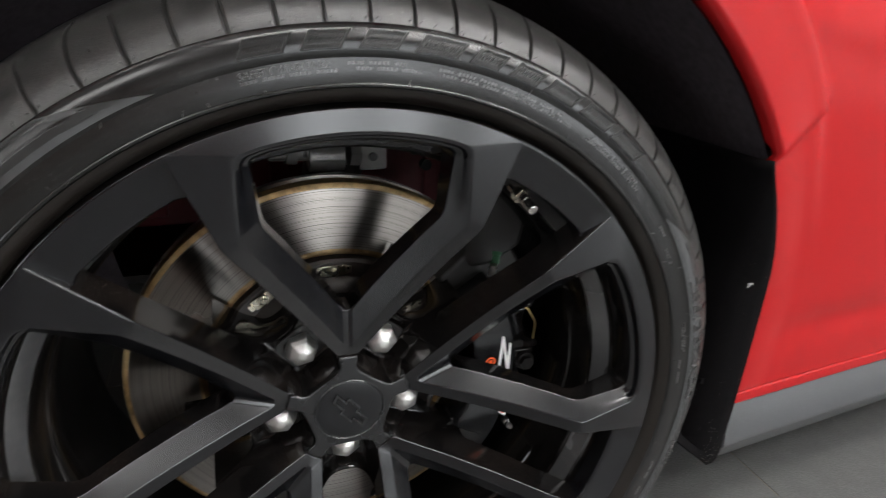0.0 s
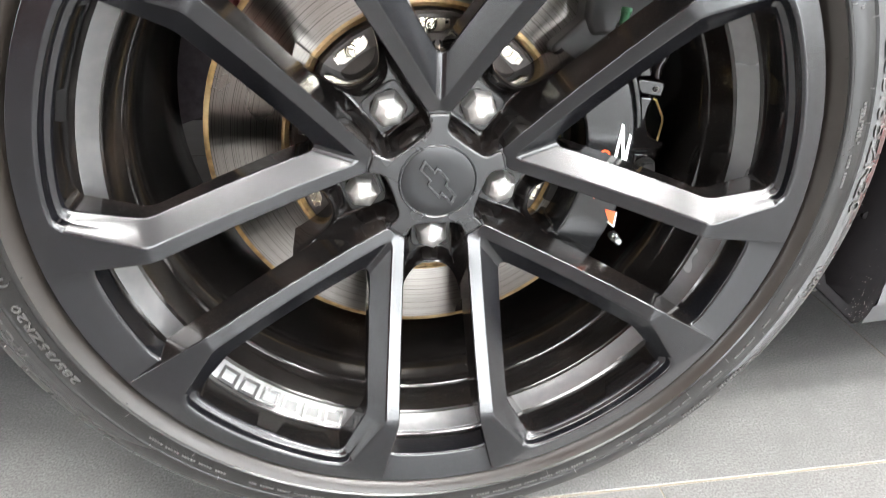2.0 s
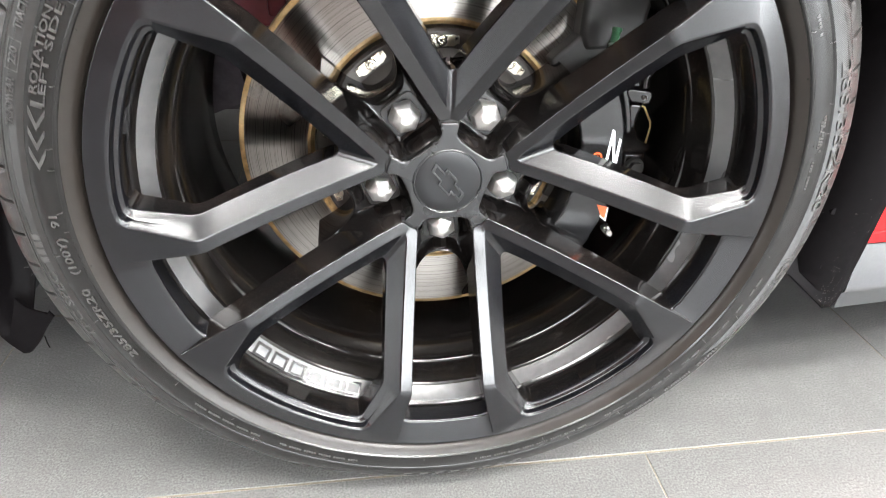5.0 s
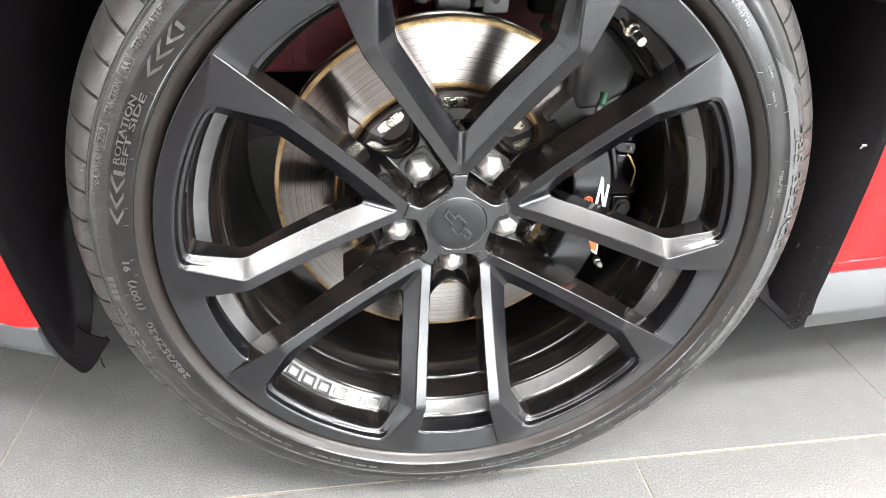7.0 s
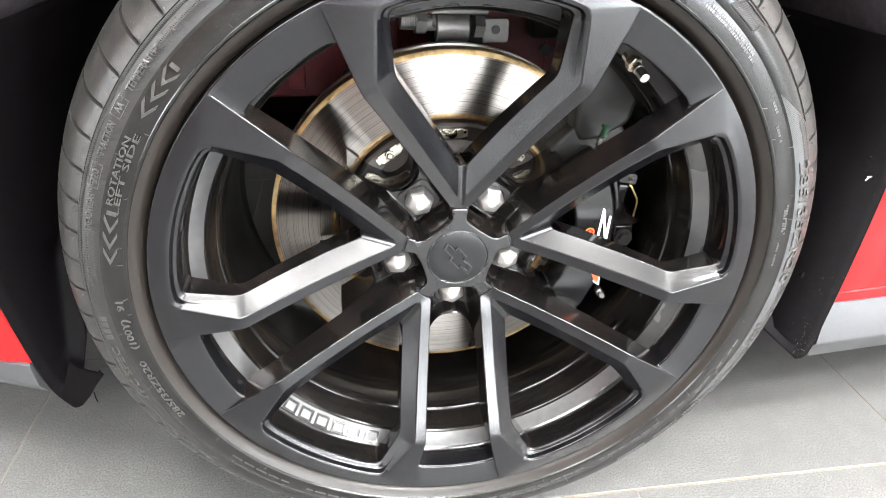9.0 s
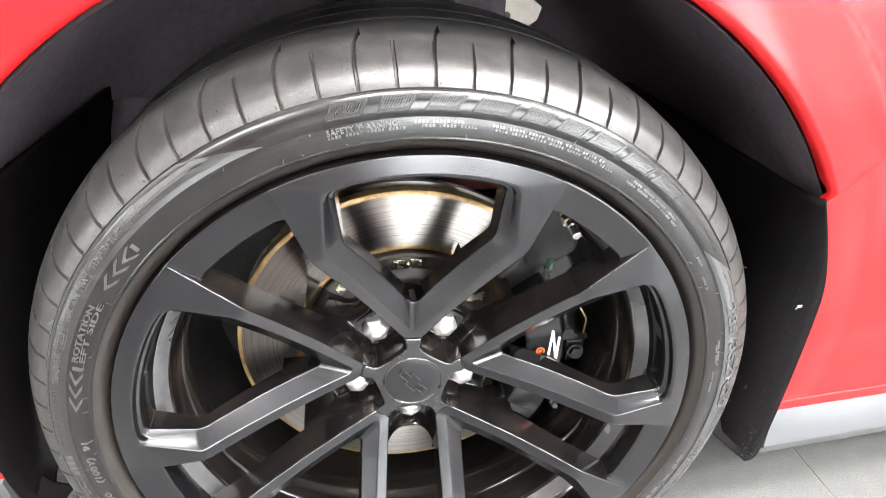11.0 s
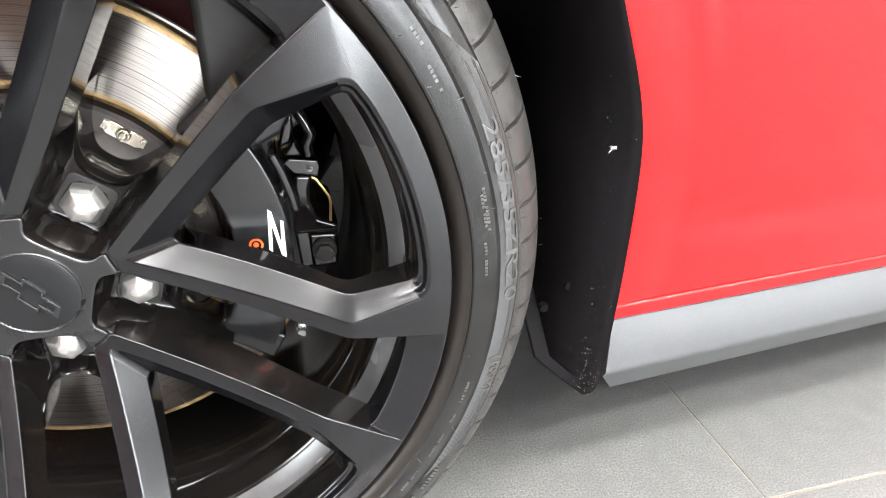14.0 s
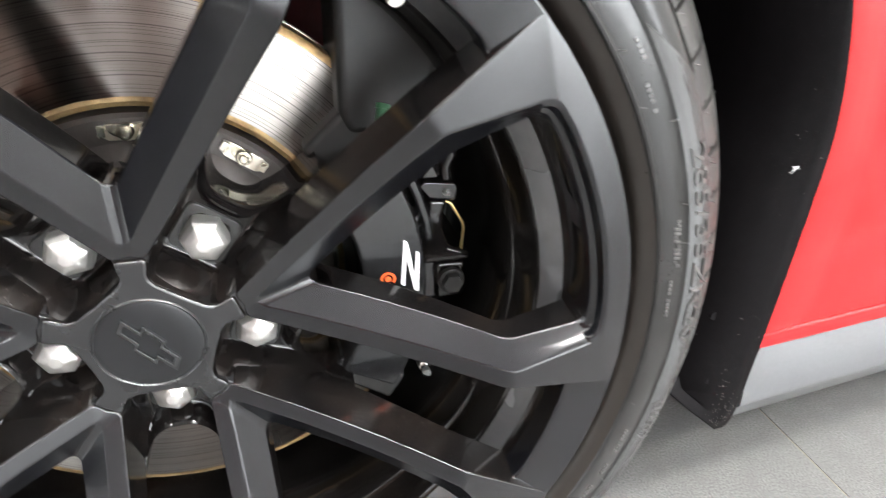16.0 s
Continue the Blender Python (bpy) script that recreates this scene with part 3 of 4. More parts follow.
# ---------------------------------------------------------------- brake
disc = part("brake_disc", revolve([(0.1170, -0.0060), (0.1210, -0.0095), (0.1790, -0.0100), (0.1835, -0.0090), (0.1840, 0.004), (0.176, 0.005), (0.176, 0.014), (0.1840, 0.015), (0.1835, 0.024), (0.1170, 0.024)], 160), DISC, car, "turned steel brake disc with tan rusty edges", wheel_at, soft=30)
part("disc_edge", revolve([(0.1795, -0.0103), (0.1830, -0.0098), (0.1842, -0.0088), (0.1845, 0.003)], 160), RUST, disc, "tan rusted rim")
part("disc_inner_edge", revolve([(0.1228, -0.0099), (0.1200, -0.0101), (0.1166, -0.0075), (0.1164, -0.002)], 160), RUST, disc, "tan rusted rim")
part("disc_hat", revolve([(0.1150, 0.0), (0.1145, -0.0130), (0.1120, -0.0150), (0.0980, -0.0155), (0.0940, -0.0190), (0.0860, -0.0240), (0.05, -0.0245), (0.0, -0.0245)], 120), HAT, disc, "dark brown-grey disc hat")


def clip_mesh():
    o = [(-0.0135, -0.0030), (-0.0100, -0.0052), (0.0100, -0.0052), (0.0135, -0.0030), (0.0135, 0.0028), (0.0100, 0.0045), (-0.0100, 0.0045), (-0.0135, 0.0028)]
    bm = prism([(x, z + 0.105) for x, z in o], -0.0175, -0.0155)
    for s in (-1, 1):
        bm = join(bm, box(s * 0.0128 - 0.002, s * 0.0128 + 0.002, -0.0200, -0.0160, 0.1025, 0.1085))
    return bm


def screw_mesh():
    bm = bmesh.new()
    rows = [[bm.verts.new((r * math.cos(i * math.pi / 6), y, 0.105 + r * math.sin(i * math.pi / 6))) for i in range(12)] for r, y in ((0.0052, -0.0165), (0.0052, -0.0195), (0.0042, -0.0205), (0.0030, -0.0206), (0.0028, -0.0225), (0.0022, -0.0230))]
    for a, b in zip(rows, rows[1:]):
        for i in range(12):
            bm.faces.new((a[i], a[(i + 1) % 12], b[(i + 1) % 12], b[i]))
    bm.faces.new(rows[-1])
    return bm


clip = part("float_clip", clip_mesh(), ZINC, disc, "zinc-plated spring clip", turn(90), soft=0, bevel=0.0004)
screw = part("clip_bolt", screw_mesh(), ZINC, disc, "", turn(90), soft=30)
for i in range(1, 10):
    again(clip, disc, turn(90 + 36 * i))
    again(screw, disc, turn(90 + 36 * i))

# caliper


def sector(r0, r1, a0, a1, y0, y1, steps=14, shrink=0.0):
    pts = [(r1 * math.cos(radians(a0 + (a1 - a0) * i / steps)), r1 * math.sin(radians(a0 + (a1 - a0) * i / steps))) for i in range(steps + 1)]
    pts += [(r0 * math.cos(radians(a1 - (a1 - a0) * i / steps)), r0 * math.sin(radians(a1 - (a1 - a0) * i / steps))) for i in range(steps + 1)]
    return prism(pts, y0, y1, shrink)


def cylinder(r, y0, y1, x, z, sides=20, r2=None):
    bm = bmesh.new()
    a = [bm.verts.new((x + (r2 or r) * math.cos(2 * math.pi * i / sides), y0, z + (r2 or r) * math.sin(2 * math.pi * i / sides))) for i in range(sides)]
    b = [bm.verts.new((x + r * math.cos(2 * math.pi * i / sides), y1, z + r * math.sin(2 * math.pi * i / sides))) for i in range(sides)]
    bm.faces.new(a)
    bm.faces.new(b[::-1])
    for i in range(sides):
        bm.faces.new((a[i], a[(i + 1) % sides], b[(i + 1) % sides], b[i]))
    return bm


caliper = part("brake_caliper", sector(0.1270, 0.1690, -30, 34, -0.0560, -0.0140), CALIPER, car, "gloss black brake caliper with printed marks", wheel_at, soft=25, bevel=0.0030, segments=3)
part("caliper_rib", sector(0.1725, 0.1790, 9, 25, -0.0470, 0.030), CALIPER, caliper, "", soft=25, bevel=0.0025, segments=3)
part("caliper_bridge", prism([(0.1740, 0.0540), (0.1880, 0.0530), (0.1850, 0.0420), (0.1845, 0.0300), (0.1900, 0.0170), (0.2050, 0.0110), (0.2050, 0.0040), (0.1700, 0.0040), (0.1712, 0.0160), (0.1745, 0.0300), (0.1725, 0.0440)], -0.0370, 0.045), POCKET, caliper, "", soft=25, bevel=0.0035, segments=4)
part("caliper_ear", prism([(0.1665, 0.0640), (0.1712, 0.0676), (0.1920, 0.0650), (0.1940, 0.0600), (0.1920, 0.0520), (0.1740, 0.0550)], -0.0380, -0.0240), POCKET, caliper, "glossy black pad ear", soft=25, bevel=0.0016, segments=3)
part("caliper_fin", prism([(0.1672, 0.0690), (0.1762, 0.0806), (0.1812, 0.0686)], -0.0380, -0.0200), POCKET, caliper, "", soft=25, bevel=0.0018, segments=3)
part("caliper_rib", tube([(0.1790, -0.030, 0.102), (0.1856, -0.034, 0.0915), (0.1890, -0.034, 0.084), (0.1850, -0.034, 0.0760), (0.1860, -0.034, 0.0680)], 0.0042, 12), POCKET, caliper, "", soft=40)
part("caliper_pin", join(cylinder(0.0024, -0.0392, -0.030, 0.1858, 0.0590), cylinder(0.0012, -0.0420, -0.039, 0.1858, 0.0590)), LINK, caliper, "", soft=30)
part("caliper_recess", revolve([(0.0, 0.0012), (0.0050, 0.0008), (0.0068, -0.0008), (0.0080, -0.0010), (0.0086, 0.0020)], 28), POCKET, caliper, "", Matrix.LocRotScale((0.1655, -0.0400, 0.0440), Euler((0, radians(18), 0)), (0.55, 1, 1.35)), soft=50)
part("caliper_dot", cylinder(0.0022, -0.0450, -0.038, 0.1612, 0.0690, 14, 0.0016), CHROME, caliper, "", soft=30)
part("caliper_lug", prism([(0.1700, 0.0110), (0.2020, 0.0090), (0.2050, 0.0050), (0.2050, -0.0240), (0.2000, -0.0300), (0.1740, -0.0320)], -0.0260, 0.040), CALIPER, caliper, "", soft=25, bevel=0.0035, segments=3)
part("bolt_boss", prism([(0.1812, 0.0010), (0.2040, 0.0000), (0.2040, -0.0290), (0.1830, -0.0300)], -0.0310, -0.010), GLOSS, caliper, "", soft=25, bevel=0.0030, segments=3)
part("ear_web", prism([(0.1640, 0.0720), (0.1690, 0.0900), (0.1760, 0.1010), (0.1770, 0.0900), (0.1740, 0.0780)], -0.0330, -0.005), GLOSS, caliper, "", soft=25, bevel=0.0025, segments=3)
bolt = part("caliper_bolt", join(cylinder(0.0098, -0.0350, -0.0285, 0.1930, -0.0130, 28), cylinder(0.0078, -0.0400, -0.034, 0.1930, -0.0130, 6)), UNDER, caliper, "black hexagon bolt", soft=30, bevel=0.0008)
part("pad_spring", tube([(0.1870, -0.033, 0.0500), (0.1900, -0.034, 0.0488), (0.1990, -0.034, 0.0340), (0.2000, -0.034, 0.0290), (0.1990, -0.034, 0.0120)], 0.0010, 8), BRASS, caliper, "thin yellow zinc spring", soft=40)
part("caliper_shoulder", sector(0.1300, 0.2050, 26, 43, -0.0280, 0.050, 8), UNDER, caliper, "", soft=25, bevel=0.006, segments=3)
part("caliper_foot", sector(0.1250, 0.1780, -36, -28, -0.0460, 0.030, 6), CALIPER, caliper, "", soft=25, bevel=0.004, segments=3)
part("brake_pad", sector(0.1200, 0.1780, -24, 28, -0.0165, -0.0112, 10), UNDER, caliper, "worn black brake pad", soft=25)
part("pad_tab", prism([(0.1120, -0.0790), (0.1210, -0.0735), (0.1180, -0.0680), (0.1090, -0.0735)], -0.0210, -0.0190), BRASS, caliper, "yellow zinc pad clip", soft=0)
part("retaining_pin", join(cylinder(0.0030, -0.0600, -0.045, 0.1690, -0.0730), cylinder(0.0045, -0.0520, -0.045, 0.1690, -0.0730, 6)), CHROME, caliper, "", soft=30)
part("bleed_cap", join(cylinder(0.0034, 0.0, 0.008, 0, 0, 16), cylinder(0.0042, 0.008, 0.011, 0, 0, 16)), GREEN, caliper, "green rubber bleed cap", pose(0.1400, -0.0540, 0.1130, 70, 15, 0), soft=30)
part("bleed_nipple", tube([(0.1420, -0.044, 0.098), (0.1400, -0.050, 0.112)], 0.004, 10), CHROME, caliper)
part("caliper_end", prism([(0.1168, 0.1850), (0.1300, 0.1900), (0.1700, 0.1700), (0.1850, 0.1450), (0.1800, 0.1150), (0.1500, 0.0960), (0.1230, 0.0930), (0.1170, 0.1050)], -0.0300, 0.020, 0.10), UNDER, caliper, "black end of the caliper body", soft=25, bevel=0.006, segments=4)


MARK_Y = -0.0566
part("white_mark", prism([(0.1530, 0.0365), (0.1556, 0.0345), (0.1604, 0.0085), (0.1612, 0.0275), (0.1634, 0.0260), (0.1632, -0.0035), (0.1600, -0.0015), (0.1548, 0.0240), (0.1537, 0.0020), (0.1512, 0.0040)], MARK_Y, MARK_Y + 0.0008), WHITE, caliper, "white angular printed mark", soft=0)
part("white_mark", prism([(0.1512, 0.0008), (0.1635, -0.0075), (0.1635, -0.0150), (0.1512, -0.0120)], MARK_Y, MARK_Y + 0.0008), WHITE, caliper, "white angular printed mark", soft=0)
part("red_mark", prism([(0.1520, -0.0410), (0.1625, -0.0440), (0.1620, -0.0570), (0.1580, -0.0540)], MARK_Y, MARK_Y + 0.0008), ORANGE, caliper, "orange printed mark", soft=0)
part("white_mark", prism([(0.1560, -0.0540), (0.1640, -0.0440), (0.1640, -0.0600)], MARK_Y + 0.0002, MARK_Y + 0.0008), WHITE, caliper, "white angular printed mark", soft=0)


def ring_mark(r0, r1, a0, a1):
    bm = revolve([(r0, 0), (r1, 0)], 24, a0, a1)
    return bm


part("ring_mark", ring_mark(0.0034, 0.0052, -40, 290), ORANGE, caliper, "orange printed ring", pose(0.1424, MARK_Y - 0.0003, 0.0092), soft=0)
part("ring_mark", ring_mark(0.0, 0.0021, 0, 360), ORANGE, caliper, "", pose(0.1424, MARK_Y - 0.0003, 0.0092), soft=0)
part("orange_bar", box(0.1395, 0.1450, MARK_Y - 0.0003, MARK_Y + 0.0004, -0.0030, 0.0015), ORANGE, caliper, "orange printed bar", soft=0)
part("orange_bar", box(0.1398, 0.1448, MARK_Y - 0.0003, MARK_Y + 0.0004, -0.0300, -0.0050), ORANGE, caliper, "orange printed bar", soft=0)

# valve
valve = part("valve_stem", tube([(0.1310, -0.092, 0.1985), (0.1340, -0.112, 0.1915)], 0.0045, 14), CHROME, wheel, "chrome tyre valve with a zinc nut", soft=40)
part("valve_stem", tube([(0.1340, -0.112, 0.1915), (0.1347, -0.1155, 0.1900), (0.1357, -0.1225, 0.1875)], 0.0042, 14), CHROME, wheel, "chrome valve cap", soft=40, bevel=0.0008)
part("valve_nut", tube([(0.1322, -0.100, 0.1957), (0.1332, -0.1065, 0.1935)], 0.0068, 6), ZINC, wheel, "zinc hexagon nut", soft=20, bevel=0.0006)

# raised bars where the product name stands on the rim ledge
for i in range(6):
    a = 221.4 + 4.85 * i
    b = bmesh.new()
    e = 0.0010
    for (a0, a1, q0, q1) in ((a, a + 3.9, 0.0, 0.18), (a, a + 3.9, 0.80, 1.0), (a, a + 0.6, 0.18, 0.80), (a + 3.3, a + 3.9, 0.18, 0.80)):
        v = []
        for aa in (a0, a1):
            for q in (q0, q1):
                r, y = 0.2456 - 0.0080 * q, -0.1013 + 0.0107 * q
                v.append(b.verts.new(polar(r + 0.0002, aa, y + 0.0002)))
                v.append(b.verts.new(polar(r - e, aa, y - e)))
        for f in ((0, 1, 3, 2), (4, 6, 7, 5), (1, 5, 7, 3), (0, 4, 5, 1), (2, 3, 7, 6)):
            b.faces.new([v[k] for k in f])
    part("name_bar", b, SATIN, wheel, "raised plain bar on the rim ledge" if i == 0 else "", soft=0)

# ---------------------------------------------------------------- writing on the tyre
def text_verts(body):
    cu = bpy.data.curves.new("text", "FONT")
    cu.body, cu.resolution_u = body, 2
    ob = bpy.data.objects.new("text", cu)
    scene.collection.objects.link(ob)
    me = bpy.data.meshes.new_from_object(ob.evaluated_get(bpy.context.evaluated_depsgraph_get()))
    vs = [v.co.copy() for v in me.vertices]
    fs = [tuple(p.vertices) for p in me.polygons]
    bpy.data.objects.remove(ob)
    bpy.data.meshes.remove(me)
    bpy.data.curves.remove(cu)
    return vs, fs


def tyre_text(body, r_base, height, a0, a1, raise_=0.0010, slant=0.0):
    """Raised letters round the sidewall, clockwise from angle a0 to a1, feet towards the axle."""
    vs, fs = text_verts(body)
    x0, x1 = min(v.x for v in vs), max(v.x for v in vs)
    top = 0.70
    bm = bmesh.new()

    def at(v, lift):
        h = v.y / top
        r = r_base + height * h
        a = a0 + (a1 - a0) * (v.x - x0) / (x1 - x0) - slant * h
        return polar(r, a, side_y(r) - lift)

    low = [bm.verts.new(at(v, -0.0006)) for v in vs]
    top_v = [bm.verts.new(at(v, raise_)) for v in vs]
    edges = {}
    for f in fs:
        bm.faces.new([top_v[i] for i in f])
        for i, j in zip(f, f[1:] + f[:1]):
            edges[(i, j)] = True
    for (i, j) in list(edges):
        if (j, i) not in edges:
            bm.faces.new((top_v[i], low[i], low[j], top_v[j]))
    me = bpy.data.meshes.new("tyre_lettering")
    bm.to_mesh(me)
    bm.free()
    me.materials.append(LETTER)
    ob = new("tyre_lettering", me)
    ob.parent = wheel
    ob["label"] = "raised rubber size and warning lettering"
    return ob


def tyre_bar(r0, r1, a0, a1, raise_=0.0007, slant=0.0, name="tyre_bar", m=None, hollow=0.0):
    """A plain raised bar on the sidewall."""
    b = bmesh.new()
    n = max(2, int(abs(a1 - a0) / 1.2))
    rows = []
    for i in range(n + 1):
        a = a0 + (a1 - a0) * i / n
        q = []
        for r, lift, h in ((r0, -0.0005, 0), (r0, raise_, 0), (r1, raise_, 1), (r1, -0.0005, 1)):
            q.append(b.verts.new(polar(r, a - slant * h, side_y(r) - lift)))
        rows.append(q)
    for p, q in zip(rows, rows[1:]):
        for j in range(3):
            b.faces.new((p[j], p[j + 1], q[j + 1], q[j]))
    b.faces.new(rows[0])
    b.faces.new(rows[-1])
    return part(name, b, m or LETTER, wheel, "", soft=0)


for body, rb, h, a0, a1 in (("285/35ZR20", 0.3058, 0.0095, 23.0, -1.4), ("(100Y)", 0.3065, 0.0070, -10.2, -16.2), ("SAFETY WARNING:", 0.2948, 0.0042, 103.6, 93.6),
                            ("ROTATION", 0.2952, 0.0046, 159.8, 148.6), ("LEFT SIDE", 0.2902, 0.0042, 161.2, 147.6), ("TREADWEAR", 0.3080, 0.0048, 164.8, 158.8),
                            ("220", 0.3080, 0.0048, 157.0, 155.0), ("TRACTION", 0.3080, 0.0048, 152.7, 147.6), ("AA", 0.3080, 0.0048, 146.0, 144.6),
                            ("TEMPERATURE", 0.3080, 0.0048, 142.6, 134.8), ("A", 0.3080, 0.0048, 133.0, 132.2), ("285/35ZR20", 0.2905, 0.0058, 204.3, 190.0),
                            ("(100Y)", 0.2905, 0.0058, 187.2, 181.0), ("91", 0.2905, 0.0055, 179.2, 177.4), ("TPC SPEC", 0.3065, 0.0058, 198.4, 186.3)):
    tyre_text(body, rb, h, a0, a1, 0.0014)
# boxes round the grades
for a0, a1 in ((157.9, 154.1), (146.8, 143.8), (134.0, 131.3)):
    tyre_bar(0.3065, 0.3069, a0, a1)
    tyre_bar(0.3140, 0.3144, a0, a1)
    tyre_bar(0.3065, 0.3144, a0, a0 - 0.14)
    tyre_bar(0.3065, 0.3144, a1 + 0.14, a1)
# maker's name as plain slanted blocks, each with a hollow field
for a0, a1 in ((103.3, 98.4), (96.6, 92.2), (90.2, 85.8), (83.8, 78.6), (77.0, 73.2), (71.6, 67.6), (66.4, 61.6), (60.2, 55.2), (54.0, 48.4)):
    s = 1.2
    tyre_bar(0.3052, 0.3060, a0, a1, 0.0016, 0.1, "name_block", HATCH)
    tyre_bar(0.3156, 0.3164, a0 - s, a1 - s, 0.0016, 0.1, "name_block", HATCH)
    tyre_bar(0.3060, 0.3156, a0, a0 - 0.28, 0.0016, s, "name_block", HATCH)
    tyre_bar(0.3060, 0.3156, a1 + 0.28, a1, 0.0016, s, "name_block", HATCH)
    tyre_bar(0.3060, 0.3156, a0 - 0.28, a1 + 0.28, 0.0004, s, "name_field", HATCH)
    n = int((a0 - a1 - 0.6) / 0.34)
    for i in range(n):
        u = a0 - 0.4 - (a0 - a1 - 0.6) * i / n
        tyre_bar(0.3062, 0.3154, u, u - 0.17, 0.0008, s, "name_rib", HATCH)
# small print as plain bars
for r, a0, a1 in ((0.2920, 103.6, 92.6), (0.2930, 90.5, 82.0), (0.2962, 91.5, 84.5), (0.2932, 80.0, 60.0), (0.2962, 80.5, 62.0), (0.2932, 57.0, 44.0), (0.2962, 56.0, 45.0), (0.2945, 36.0, 33.6), (0.2915, 31.6, 28.2),
                  (0.2950, 15.4, 9.2), (0.2930, 14.6, 9.8), (0.2913, 7.8, 2.6), (0.2935, -15.0, -19.0), (0.2935, -21.0, -23.0), (0.2930, -25.0, -30.0), (0.2925, -33.0, -37.5), (0.2925, -40.0, -56.0),
                  (0.2920, 232.0, 218.0), (0.2920, 252.0, 236.0), (0.2925, 300.0, 276.0)):
    n = max(3, int(abs(a0 - a1) / 0.5))
    for i in range(n):
        u = a0 + (a1 - a0) * i / n
        if i % 6 != 4:
            tyre_bar(r, r + 0.0018, u, u + (a1 - a0) / n * 0.6, 0.0010 if a0 > 210 else 0.0005)
for i in range(4):
    tyre_bar(0.3066, 0.3120, 184.6 - 1.2 * i, 183.8 - 1.2 * i, 0.0009)
# raised words low on the sidewall, as plain bars
for a0, a1, n in ((307.4, 314.2, 8), (316.4, 322.6, 6), (324.2, 329.4, 4)):
    for i in range(n):
        u, w = a0 + (a1 - a0) * i / n, (a1 - a0) / n
        tyre_bar(0.3062, 0.3096, u, u + 0.18 * w, 0.0011)
        tyre_bar(0.3062, 0.3096, u + 0.52 * w, u + 0.68 * w, 0.0011)
        tyre_bar(0.3088 if i % 2 else 0.3062, 0.3096 if i % 2 else 0.3070, u + 0.18 * w, u + 0.52 * w, 0.0011)
# short dashes low on the shoulder
for i in range(8):
    tyre_bar(0.3092, 0.3099, 262.0 + 3.1 * i, 263.6 + 3.1 * i, 0.0009)
    tyre_bar(0.3122, 0.3129, 261.4 + 3.1 * i, 262.6 + 3.1 * i, 0.0009)
# mould marks across the brown bead
for a in (22.5, 63.0, 104.0, 150.0, 186.5, 211.5, 250.6, 274.5, 318.0):
    tyre_bar(0.2738, 0.2816, a, a - 0.16, 0.0003, 0, "mould_mark", RUBBER)
# arrows that show the turning direction
for c in (145.2, 142.4, 139.6, 170.4, 167.6, 164.8):
    for s in (1, -1):
        tyre_bar(0.2950 if s > 0 else 0.2900, 0.3000 if s > 0 else 0.2950, c if s > 0 else c - 2.2, (c if s > 0 else c - 2.2) - 0.9, 0.0006, 2.2 if s > 0 else -2.2, "turning_arrow")
for c in (136.6, 161.6):
    tyre_bar(0.2918, 0.2984, c, c - 0.7, 0.0006, 0, "turning_arrow")

# hatched bands


def band_mesh(a0, a1, taper0, taper1):
    b = bmesh.new()
    n = int(abs(a1 - a0) / 0.14)
    rows = []
    for i in range(n + 1):
        a = a0 + (a1 - a0) * i / n
        d = min(1.0, abs(a - a0) / taper0, abs(a - a1) / taper1)
        lo, hi = 0.3022, 0.3022 + 0.0164 * d
        lift = 0.00030 if i % 2 else 0.00008
        rows.append([b.verts.new(polar(lo + (hi - lo) * k / 4, a + 1.5 * d * k / 4, side_y(lo + (hi - lo) * k / 4) - lift)) for k in range(5)])
    for p, q in zip(rows, rows[1:]):
        for j in range(4):
            b.faces.new((p[j], p[j + 1], q[j + 1], q[j]))
    return b


for a0, a1, t0, t1 in ((36.5, -34.0, 9.2, 12.0), (220.5, 112.0, 13.6, 9.7)):
    part("sidewall_band", band_mesh(a0, a1, t0, t1), HATCH, wheel, "finely hatched rubber band", soft=0)

# moulding hairs
rng = random.Random(4)
hair = None
for i in range(110):
    a = i * 360 / 110 + rng.uniform(-1.2, 1.2)
    r = rng.choice((0.3200, 0.3205, 0.2985, 0.2860, 0.3440, 0.3330))
    p = polar(r, a, side_y(r))
    q = p + polar(rng.uniform(0.001, 0.004), a + rng.uniform(-40, 40), -rng.uniform(0.001, 0.003))
    t = tube([p, (p + q) / 2 + Vector((0, -0.0006, 0)), q], 0.00022, 5)
    hair = t if hair is None else join(hair, t)
for i in range(SIPES):
    for d in (-0.55, 0.55):
        a = SIPE_FROM + 360 / SIPES * i + d
        p = polar(0.3216, a, side_y(0.3216))
        hair = join(hair, tube([p, p + polar(0.0016, a + 60 * d, -0.0012)], 0.0003, 5))
hairs = part("moulding_hair", hair, LETTER, wheel, "short rubber moulding hairs", soft=0)
hairs["kind"] = "stuff"

# ---------------------------------------------------------------- behind the wheel
knuckle = part("knuckle", join(cylinder(0.075, 0.028, 0.12, 0, 0, 32, 0.085), cylinder(0.03, 0.04, 0.11, -0.09, -0.02, 20), cylinder(0.032, 0.04, 0.12, 0.0, -0.11, 20)), UNDER, car, "black cast steering knuckle", wheel_at, bevel=0.004)
part("control_arm", tube([(0.0, 0.08, -0.115), (-0.06, 0.28, -0.130), (-0.10, 0.60, -0.135)], 0.026, 12), UNDER, car, "black lower control arm", wheel_at)
part("control_arm", tube([(0.02, 0.09, -0.110), (0.16, 0.30, -0.125), (0.26, 0.60, -0.130)], 0.022, 12), UNDER, car, "black lower control arm", wheel_at)
part("tie_rod", tube([(-0.12, 0.07, -0.015), (-0.11, 0.30, -0.02), (-0.10, 0.65, -0.02)], 0.012, 10), UNDER, car, "black steering tie rod", wheel_at)
